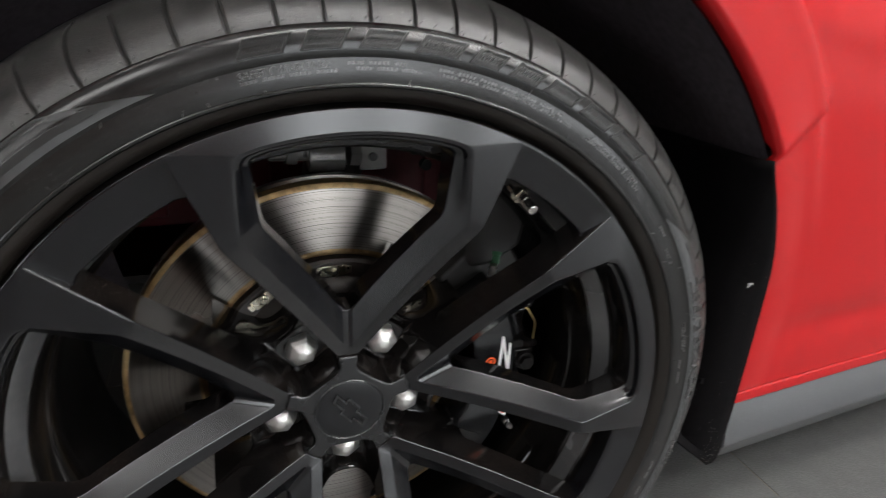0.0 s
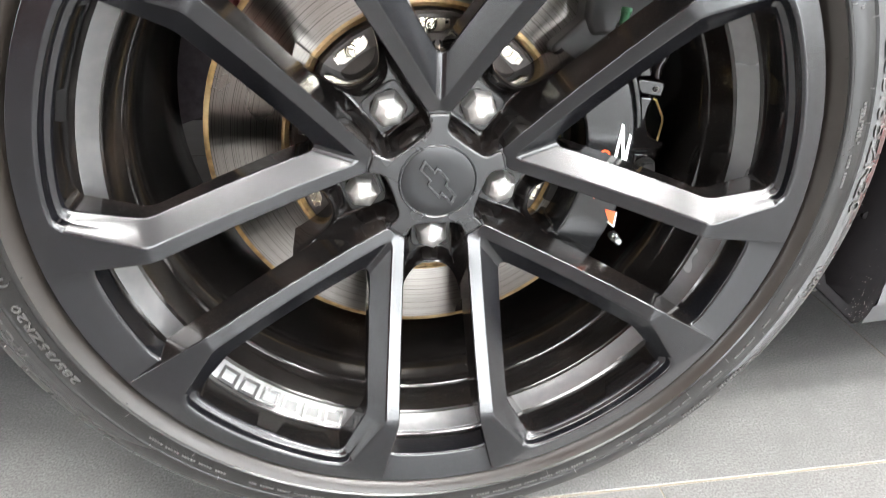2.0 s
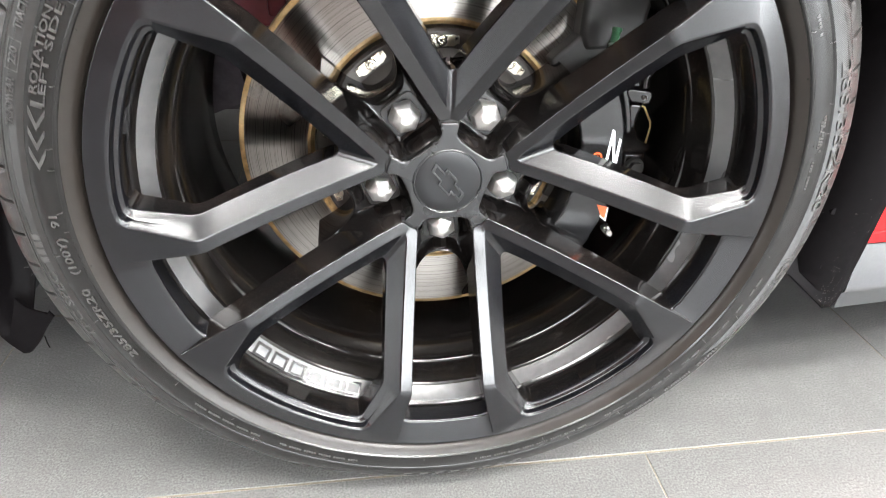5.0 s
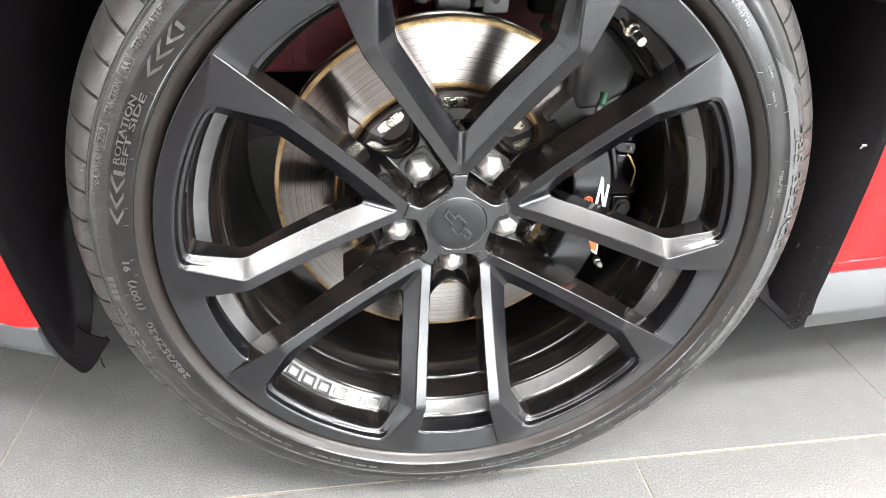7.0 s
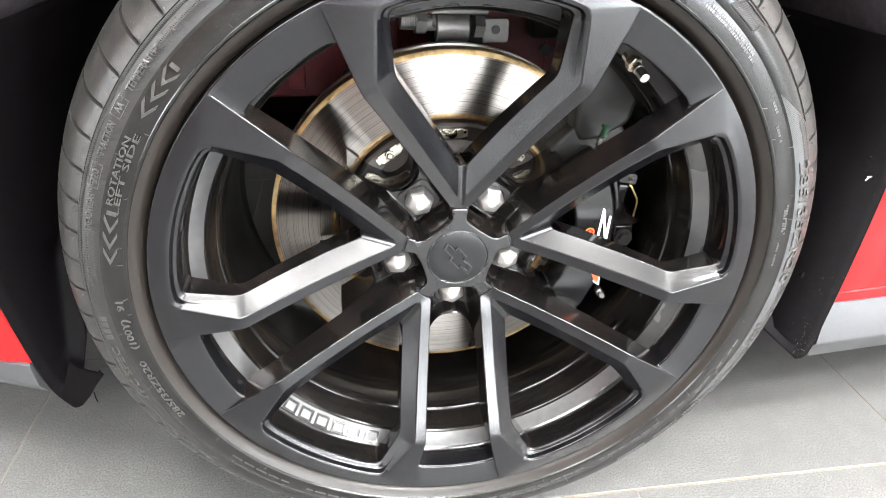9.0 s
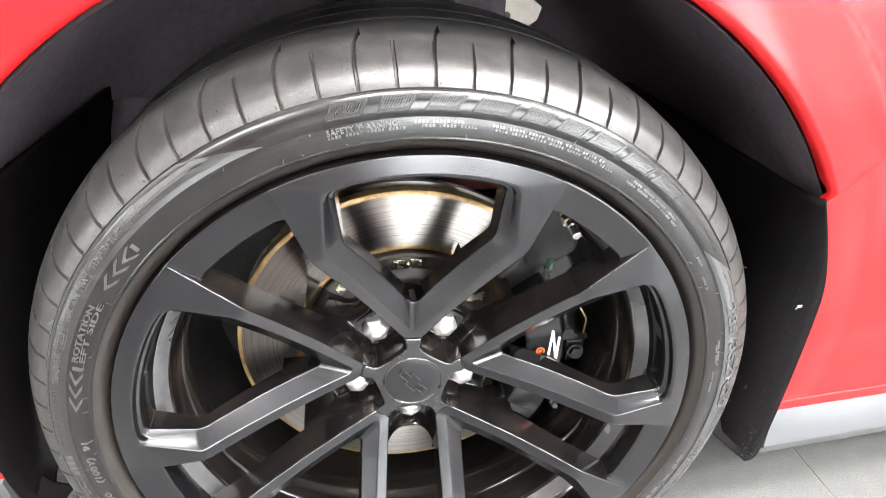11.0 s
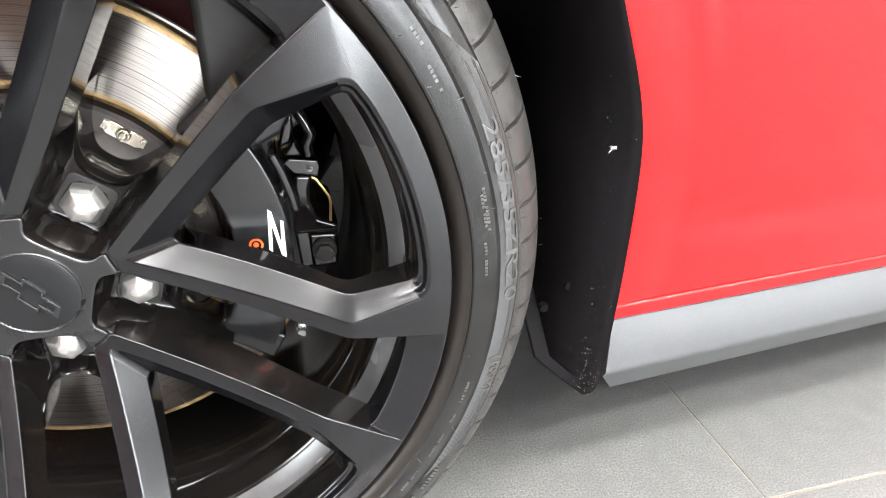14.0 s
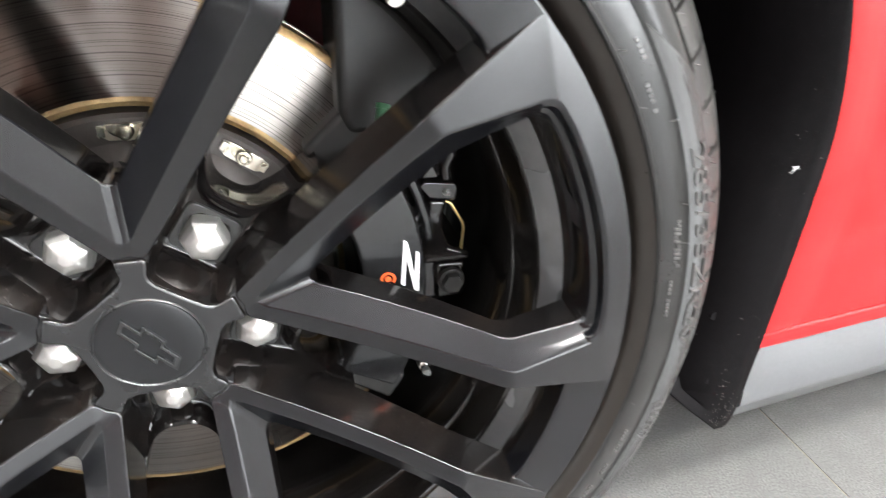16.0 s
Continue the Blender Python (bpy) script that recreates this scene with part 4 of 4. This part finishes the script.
part("strut", tube([(0.01, 0.10, 0.02), (0.03, 0.14, 0.20), (0.05, 0.20, 0.42)], 0.032, 16), UNDER, car, "black suspension strut", wheel_at)
link = part("stabiliser_link", tube([(-0.045, 0.055, 0.196), (0.012, 0.06, 0.192)], 0.0075, 12), LINK, car, "grey stabiliser link joint with nuts", wheel_at)
part("link_nut", tube([(-0.030, 0.056, 0.195), (-0.020, 0.057, 0.194)], 0.012, 6), LINK, link, soft=20)
part("link_nut", tube([(0.030, 0.061, 0.190), (0.040, 0.062, 0.189)], 0.012, 6), LINK, link, soft=20)
part("link_socket", tube([(-0.009, 0.060, 0.190), (0.0245, 0.060, 0.190)], 0.0150, 24), LINK, link, "dull grey steel socket", bevel=0.0015)
part("link_arm", box(-0.0146, 0.0431, 0.050, 0.075, 0.2035, 0.2085), LINK, link, "", soft=0, bevel=0.0012)
part("link_washer", tube([(-0.0135, 0.060, 0.1965), (-0.0100, 0.060, 0.1962)], 0.0105, 20), UNDER, link, soft=30)
for i in range(6):
    part("link_thread", tube([(-0.0435 + 0.0024 * i, 0.0555, 0.1960), (-0.0423 + 0.0024 * i, 0.0555, 0.1960)], 0.0086, 14), LINK, link, soft=20)
part("link_tab", prism([(0.0400, 0.1985), (0.0640, 0.1985), (0.0668, 0.1960), (0.0668, 0.1760), (0.0630, 0.1745), (0.0400, 0.1745)], 0.056, 0.060), LINK, link, soft=0, bevel=0.0008)
part("tab_hole", cylinder(0.0043, 0.0545, 0.0562, 0.0530, 0.1880, 20), UNDER, link, "dark round hole", soft=0)
rail = part("body_rail", box(-0.285, 0.42, 0.29, 0.36, 0.046, 0.20), DARKRED, car, "dark red painted body rail", wheel_at, soft=0, bevel=0.006)
for x in (-0.17, -0.02, 0.19, 0.33):
    part("rail_rib", box(x - 0.012, x + 0.012, 0.282, 0.292, 0.060, 0.19), DARKRED, rail, "", soft=0, bevel=0.004)
for x, z in ((-0.235, 0.10), (-0.10, 0.08), (0.1815, 0.113), (0.275, 0.10)):
    part("rail_hole", cylinder(0.008, 0.2800, 0.2899, x, z, 18), UNDER, rail, "dark round hole", soft=0)
part("brake_hose_block", box(0.150, 0.33, 0.255, 0.288, 0.134, 0.20), UNDER, car, "black hose block on the body rail", wheel_at, soft=0, bevel=0.006, segments=3)
plate = [(0.130, 0.345), (0.240, 0.345), (0.222, 0.290), (0.197, 0.272), (0.160, 0.292)]
bracket = part("hanger_bracket", prism(plate, 0.345, 0.349), STEEL, car, "pale grey steel bracket with a hole", wheel_at, soft=0, bevel=0.001)
part("bracket_hole", cylinder(0.0065, 0.3440, 0.3452, 0.1752, 0.2948, 20), UNDER, bracket, "", soft=0)
part("inner_panel", box(-0.62, 0.62, 0.40, 0.43, 0.06, 0.55), PLASTIC, car, "black inner wheel house panel", wheel_at, soft=0)
part("air_duct", box(-0.02, 0.13, 0.16, 0.30, 0.292, 0.40), PLASTIC, car, "black plastic duct above the tyre", wheel_at, soft=0, bevel=0.012, segments=3)

# ---------------------------------------------------------------- arch liner and flaps


def loft(edge, inner, name, label, m, bottom_rise=0.062, taper=True):
    """A thin skin from an edge line, through steps inwards: (dx, dy) at each, rising towards the inside at its foot."""
    b = bmesh.new()
    rows = []
    n = len(edge)
    for i, (x, y, z) in enumerate(edge):
        f = i / (n - 1)
        sgn = -1 if x > 0 else 1
        row = [b.verts.new((x, y, z))]
        for k, (dx, dy) in enumerate(inner):
            g = min(1, 0.12 + 2.6 * f) if taper else 1
            row.append(b.verts.new((x + sgn * dx * g, y + dy, max(z, edge[-1][2] + bottom_rise * min(dx, 0.06) / 0.06 + (0.06 if dy > 0.04 else 0)))))
        rows.append(row)
    for p, q in zip(rows, rows[1:]):
        for j in range(len(inner)):
            b.faces.new((p[j], p[j + 1], q[j + 1], q[j]))
    ob = part(name, b, m, car, label, wheel_at, soft=50)
    mod = ob.modifiers.new("thickness", "SOLIDIFY")
    mod.thickness, mod.offset = 0.0025, 0
    return ob


def spline(pts, n):
    """A smooth line through points (Catmull-Rom)."""
    out = []
    p = [Vector(q) for q in pts]
    p = [p[0] * 2 - p[1]] + p + [p[-1] * 2 - p[-2]]
    segs = len(p) - 3
    for i in range(n + 1):
        s = min(i / n * segs, segs - 1e-6)
        k, t = int(s), s - int(s)
        a, b, c, d = p[k:k + 4]
        out.append(0.5 * (2 * b + (c - a) * t + (2 * a - 5 * b + 4 * c - d) * t * t + (3 * b - a - 3 * c + d) * t ** 3))
    return out


EDGE_R = spline([(0.3560, -0.1300, 0.2170), (0.3790, -0.1250, 0.1700), (0.4060, -0.1120, 0.1180), (0.4230, -0.1000, 0.0640), (0.4310, -0.0930, -0.0420), (0.4302, -0.0918, -0.1200), (0.4292, -0.0914, -0.1430), (0.4248, -0.0910, -0.1565), (0.4150, -0.0906, -0.1595)], 40)
EDGE_L = spline([(-0.3560, -0.1300, 0.2170), (-0.3900, -0.1150, 0.1500), (-0.4200, -0.0950, 0.0700), (-0.4290, -0.0750, -0.0070), (-0.4280, -0.0550, -0.1430), (-0.4160, -0.0480, -0.1880), (-0.4080, -0.0460, -0.1910)], 30)
flap = loft(EDGE_R, [(0.010, 0.002), (0.026, 0.004), (0.046, 0.016), (0.060, 0.050), (0.062, 0.12), (0.05, 0.42)], "splash_flap", "black plastic splash flap, dusty near its foot", FLAP, 0.051)
loft(EDGE_L, [(0.006, 0.012), (0.014, 0.030), (0.020, 0.055), (0.026, 0.085), (0.030, 0.14), (0.02, 0.42)], "splash_flap", "black plastic splash flap with a ragged foot", FLAP, 0.30)
for x, y, z in ((0.3900, -0.0810, -0.0440), (0.3740, -0.0720, -0.0700), (0.4010, -0.0850, -0.1080)):
    part("flap_screw", join(cylinder(0.0046, y - 0.0006, y + 0.004, x, z, 16, 0.0038)), FLAP, flap, "black screw head", soft=30)
part("torn_strip", join(prism([(-0.4019, -0.1253), (-0.3965, -0.1351), (-0.3884, -0.1413), (-0.3790, -0.1454), (-0.3776, -0.1423), (-0.3743, -0.1490), (-0.3861, -0.1643), (-0.3940, -0.1769), (-0.4049, -0.1894), (-0.4099, -0.1923), (-0.4139, -0.1893), (-0.4202, -0.1693)], -0.047, -0.0445),
                        tube([(-0.3898, -0.0460, -0.1722), (-0.3899, -0.0465, -0.1800), (-0.3895, -0.0460, -0.1875)], 0.0006, 5)), FLAP, car, "torn black rubber strip", wheel_at, soft=0)
liner = part("arch_liner", revolve([(0.4205, -0.1185), (0.4228, -0.1150), (0.4270, -0.10), (0.4300, -0.02), (0.4290, 0.12), (0.4230, 0.22), (0.4050, 0.31), (0.3700, 0.365), (0.3200, 0.388), (0.2500, 0.394)], 72, 28, 152), PLASTIC, car, "matt black wheel arch liner", wheel_at, soft=60)
part("liner_back", revolve([(0.4400, 0.396), (0.2500, 0.396)], 24, -20, 28), PLASTIC, liner, "", soft=0)
part("liner_back", revolve([(0.4400, 0.396), (0.2500, 0.396)], 24, 152, 200), PLASTIC, liner, "", soft=0)

# ---------------------------------------------------------------- red body


def arch_edge(a):
    """Radius and depth of the red arch's edge at an angle."""
    for table in (((-16, 0.4335, -0.0905), (-5.6, 0.4330, -0.0930), (8.6, 0.4278, -0.1000), (16.2, 0.4228, -0.1120), (24.2, 0.4170, -0.1240), (31, 0.4170, -0.1310)),
                  ((149, 0.4170, -0.1310), (159, 0.4180, -0.1150), (170.5, 0.4258, -0.0950), (181, 0.4290, -0.0750), (198.5, 0.4510, -0.0550))):
        for (a0, r0, y0), (a1, r1, y1) in zip(table, table[1:]):
            if a0 <= a < a1:
                u = (a - a0) / (a1 - a0)
                return r0 + (r1 - r0) * u - 0.004, y0 + (y1 - y0) * u + 0.004
    return 0.4215 + 0.002 * math.sin(radians(a)), -0.131


def body_y(x, z):
    """Depth of the body's side away from the flared arch."""
    s = min(1, max(0, (z + 0.08) / 0.36))
    s = s * s * (3 - 2 * s)
    y = (-0.086 + 0.075 * max(0, x - 0.42) if x > 0 else -0.060 + 0.35 * max(0, -x - 0.42)) if abs(x) > 0.42 else (-0.086 if x > 0 else -0.062)
    y += -0.016 * s
    if x > 0.44:
        y += 0.004 * math.exp(-((z - 0.004) / 0.018) ** 2) * min(1, (x - 0.44) / 0.1)
    if z > 0.25:
        y += 1.3 * (z - 0.25) ** 2
    # the shoulder crease that runs back from the flare
    low = z - (0.344 - 0.18 * max(0, x - 0.33))
    y -= 0.0045 * math.exp(-(low / (0.014 if low < 0 else 0.045)) ** 2) * ease(0.27, 0.34, x)
    return y


def fender_mesh():
    b = bmesh.new()
    a0, a1, n = -8.6, 196.0, 260
    fr = [0.0135, 0.018, 0.03, 0.06, 0.09, 0.115, 0.13, 0.145, 0.16, 0.175, 0.19, 0.205, 0.22, 0.235, 0.25, 0.265, 0.28, 0.295, 0.31, 0.33, 0.35, 0.38, 0.42, 0.5, 0.6, 0.8, 1.0]
    rows = []
    for i in range(n + 1):
        a = a0 + (a1 - a0) * i / n
        r0, y0 = arch_edge(a)
        c, s = math.cos(radians(a)), math.sin(radians(a))
        zb = -0.0655 if c > 0 else -0.118
        lim = []
        if c > 1e-3:
            lim.append(1.9 / c)
        if c < -1e-3:
            lim.append(0.85 / -c)
        if s > 1e-3:
            lim.append(0.56 / s)
        if s < -1e-3:
            lim.append(zb / s)
        rm = max(r0 + 0.001, min(lim))
        fold = 0.016 if 33 < a < 147 else 0.010
        rowv = [b.verts.new(polar(r0 + 0.0010, a, y0 + fold)), b.verts.new(polar(r0, a, y0 + 0.0062)), b.verts.new(polar(r0 + 0.0012, a, y0 + 0.0034)), b.verts.new(polar(r0 + 0.0036, a, y0 + 0.0010))]
        for f in fr:
            # first 80 mm follow the flare, the rest spreads to the border
            near = r0 + 0.42 * f
            far = r0 + (rm - r0) * f
            w = f * f
            r = min(rm, near * (1 - w) + far * w)
            x, z = r * c, r * s
            d = r - r0
            yb = body_y(x, z)
            lift = 1 - max(0, min(1, (40 - a) / 26)) * 0.9 if a < 90 else 1 - max(0, min(1, (a - 140) / 26)) * 0.9
            k = (1 - ease(0.0, 0.062, d)) * (1 - lift) + (1 - ease(0.064, 0.088, d)) * lift
            y = yb + (y0 - yb) * k + lift * (0.007 * ease(0.004, 0.064, d) - 0.007 * ease(0.066, 0.09, d))
            rowv.append(b.verts.new((x, y, z)))
        rows.append(rowv)
    for p, q in zip(rows, rows[1:]):
        for j in range(len(p) - 1):
            b.faces.new((p[j], p[j + 1], q[j + 1], q[j]))
    bmesh.ops.remove_doubles(b, verts=b.verts, dist=0.0002)
    return b


fender = part("front_fender", fender_mesh(), RED, car, "glossy bright red fender with a flared arch", wheel_at, soft=60)


def rail_profile(x0, x1, prof, shift, steps=24, shear=0.0):
    """A long profile along x: prof gives (dy, z); shift gives the depth at x; shear slants the first end backwards."""
    b = bmesh.new()
    rows = []
    for i in range(steps + 1):
        x = x0 + (x1 - x0) * i / steps
        rows.append([b.verts.new((x + shear * max(0, dy) * (1 - i / steps), shift(x) + dy, z)) for dy, z in prof])
    k = len(prof)
    for p, q in zip(rows, rows[1:]):
        for j in range(k):
            b.faces.new((p[j], p[(j + 1) % k], q[(j + 1) % k], q[j]))
    b.faces.new(rows[0])
    b.faces.new(rows[-1])
    return b


side_line = lambda x: -0.086 + 0.078 * (x - 0.42)
part("door_seam", rail_profile(0.432, 1.9, [(0.006, -0.0664), (-0.0006, -0.0668), (-0.0018, -0.0674), (-0.0024, -0.0686), (-0.0024, -0.0705), (-0.0020, -0.0806), (0.006, -0.0806)], side_line), RED, car, "glossy red seam along the door foot", wheel_at, soft=40)
part("sill", rail_profile(0.436, 1.9, [(0.002, -0.0830), (0.000, -0.0845), (-0.0050, -0.136), (-0.0050, -0.140), (-0.001, -0.146), (0.026, -0.188), (0.032, -0.193), (0.045, -0.195), (0.16, -0.190), (0.16, -0.10), (0.02, -0.0830)], side_line, 24, 1.15), GREY, car, "satin grey painted sill", wheel_at, soft=50)
front_line = lambda x: -0.060 + 0.35 * (-x - 0.42)
part("front_lip", rail_profile(-0.435, -0.85, [(0.000, -0.1185), (-0.003, -0.1205), (0.000, -0.150), (0.012, -0.170), (0.04, -0.178), (0.16, -0.178), (0.16, -0.1185)], front_line), GREY, car, "satin grey front bumper lip", wheel_at, soft=50)
part("hood", box(-0.85, 1.9, -0.01, 1.75, 0.53, 0.56), RED, car, "glossy red hood", wheel_at, soft=0, bevel=0.01)
part("far_side", box(-0.85, 1.9, 1.72, 1.75, -0.19, 0.53), RED, car, "", wheel_at, soft=0)
part("rear_bulkhead", box(1.88, 1.9, 0.08, 1.72, -0.19, 0.53), UNDER, car, "", wheel_at, soft=0)
part("nose", box(-0.86, -0.84, 0.12, 1.72, -0.17, 0.53), RED, car, "", wheel_at, soft=0)
part("floor_pan", join(box(0.46, 1.88, 0.10, 1.7, -0.186, -0.17), box(-0.84, -0.46, 0.14, 1.7, -0.176, -0.16), box(-0.46, 0.46, 0.62, 1.7, -0.18, -0.165)), UNDER, car, "black underbody pan", wheel_at, soft=0)

# specks of dust on the flap's lower half
speck = bmesh.new()
for i in range(130):
    f = 0.93 - abs(rng.gauss(0, 0.30))
    e = EDGE_R[max(2, min(len(EDGE_R) - 3, int(f * (len(EDGE_R) - 1))))]
    u = rng.uniform(0.1, 1.0)
    p = e + Vector((-0.026 * u, 0.004 * u - 0.0014, rng.uniform(-0.004, 0.004)))
    s = rng.choice((0.00018, 0.00025, 0.00025, 0.0004))
    bmesh.ops.create_icosphere(speck, subdivisions=1, radius=s, matrix=Matrix.LocRotScale(p, None, (rng.uniform(0.6, 1.6), 0.4, rng.uniform(0.6, 1.6))))
dust_specks = part("dust_speck", speck, TREAD_DUST, flap, "pale dust specks", soft=0)
dust_specks["kind"] = "stuff"

# a tuft of lint caught on the flap
tuft = None
for i in range(8):
    p = Vector((0.3940, -0.1035, AXLE + 0.0845))
    a = rng.uniform(0, 6.28)
    q = p + Vector((rng.uniform(0.002, 0.006) * math.cos(a), -0.001, rng.uniform(0.001, 0.005) * math.sin(a)))
    t = tube([p, (p + q) / 2 + Vector((0.001, -0.0008, 0.001)), q], 0.00009, 5)
    tuft = t if tuft is None else join(tuft, t)
tagged(new("lint_tuft", mesh_from(tuft, WHITE, "lint_tuft")), "small white tuft of lint on the flap", "lint")

# shop window frames
for k, (a, c, low, top) in enumerate(WINDOWS):
    window = tagged(new("window_%d" % (k + 1)), "shop window with a thin dark frame", "", "", "structure")
    for x0, x1, z0, z1 in ((a, a + 0.05, low, top), (c - 0.05, c, low, top), (a, c, low, low + 0.05), (a, c, top - 0.05, top)):
        part("window_frame", box(x0, x1, -4.60, -4.54, z0, z1), UNDER, window, "", soft=0)

window = tagged(new("window_%d" % (len(WINDOWS) + 1)), "shop window with a thin dark frame", "", "", "structure")
for y0, y1, z0, z1 in ((WEST[0], WEST[0] + 0.05, WEST[2], WEST[3]), (WEST[1] - 0.05, WEST[1], WEST[2], WEST[3]), (WEST[0], WEST[1], WEST[2], WEST[2] + 0.05), (WEST[0], WEST[1], WEST[3] - 0.05, WEST[3])):
    part("window_frame", box(-5.10, -5.04, y0, y1, z0, z1), UNDER, window, "", soft=0)

# ---------------------------------------------------------------- floor tiles
X0, Y0 = 0.6645, -0.1125
tile_mesh = mesh_from(box(0.0009, TILE_X - 0.0009, 0.0014, TILE_Y - 0.0014, -0.010, 0.0), TILE, "tile")
_b = bmesh.new()
_b.from_mesh(tile_mesh)
bmesh.ops.bevel(_b, geom=[e for e in _b.edges if all(v.co.z > -0.001 for v in e.verts)], offset=0.0007, segments=1, affect="EDGES")
_b.to_mesh(tile_mesh)
_b.free()
far_v, far_f = [], []
for j in range(-14, 17):
    off = (X0 - 0.419 * (-j if j < 0 else 0) - 0.1915 * (j if j > 0 else 0)) % TILE_X
    for i in range(-10, 9):
        x, y = off + i * TILE_X, Y0 + j * TILE_Y
        x1, y1 = min(x + TILE_X, 4.995), min(y + TILE_Y, 4.995)
        if x1 < -4.95 or x > 4.95 or y1 < -4.45 or y > 4.95:
            continue
        if -1.6 < x < 2.0 and -1.5 < y < 1.3:
            o = new("tile", tile_mesh)
            o.parent = floor
            o.location = (x, y, 0)
        else:
            k = len(far_v)
            xa, ya = max(x, -4.995), max(y, -4.495)
            far_v += [(xa + 0.001, ya + 0.0022, 0), (x1 - 0.001, ya + 0.0022, 0), (x1 - 0.001, y1 - 0.0022, 0), (xa + 0.001, y1 - 0.0022, 0)]
            far_f.append((k, k + 1, k + 2, k + 3))
far_me = bpy.data.meshes.new("far_tiles")
far_me.from_pydata(far_v, [], far_f)
far_me.materials.append(TILE)
far = new("far_tiles", far_me)
far.parent = floor
far["kind"] = "stuff"
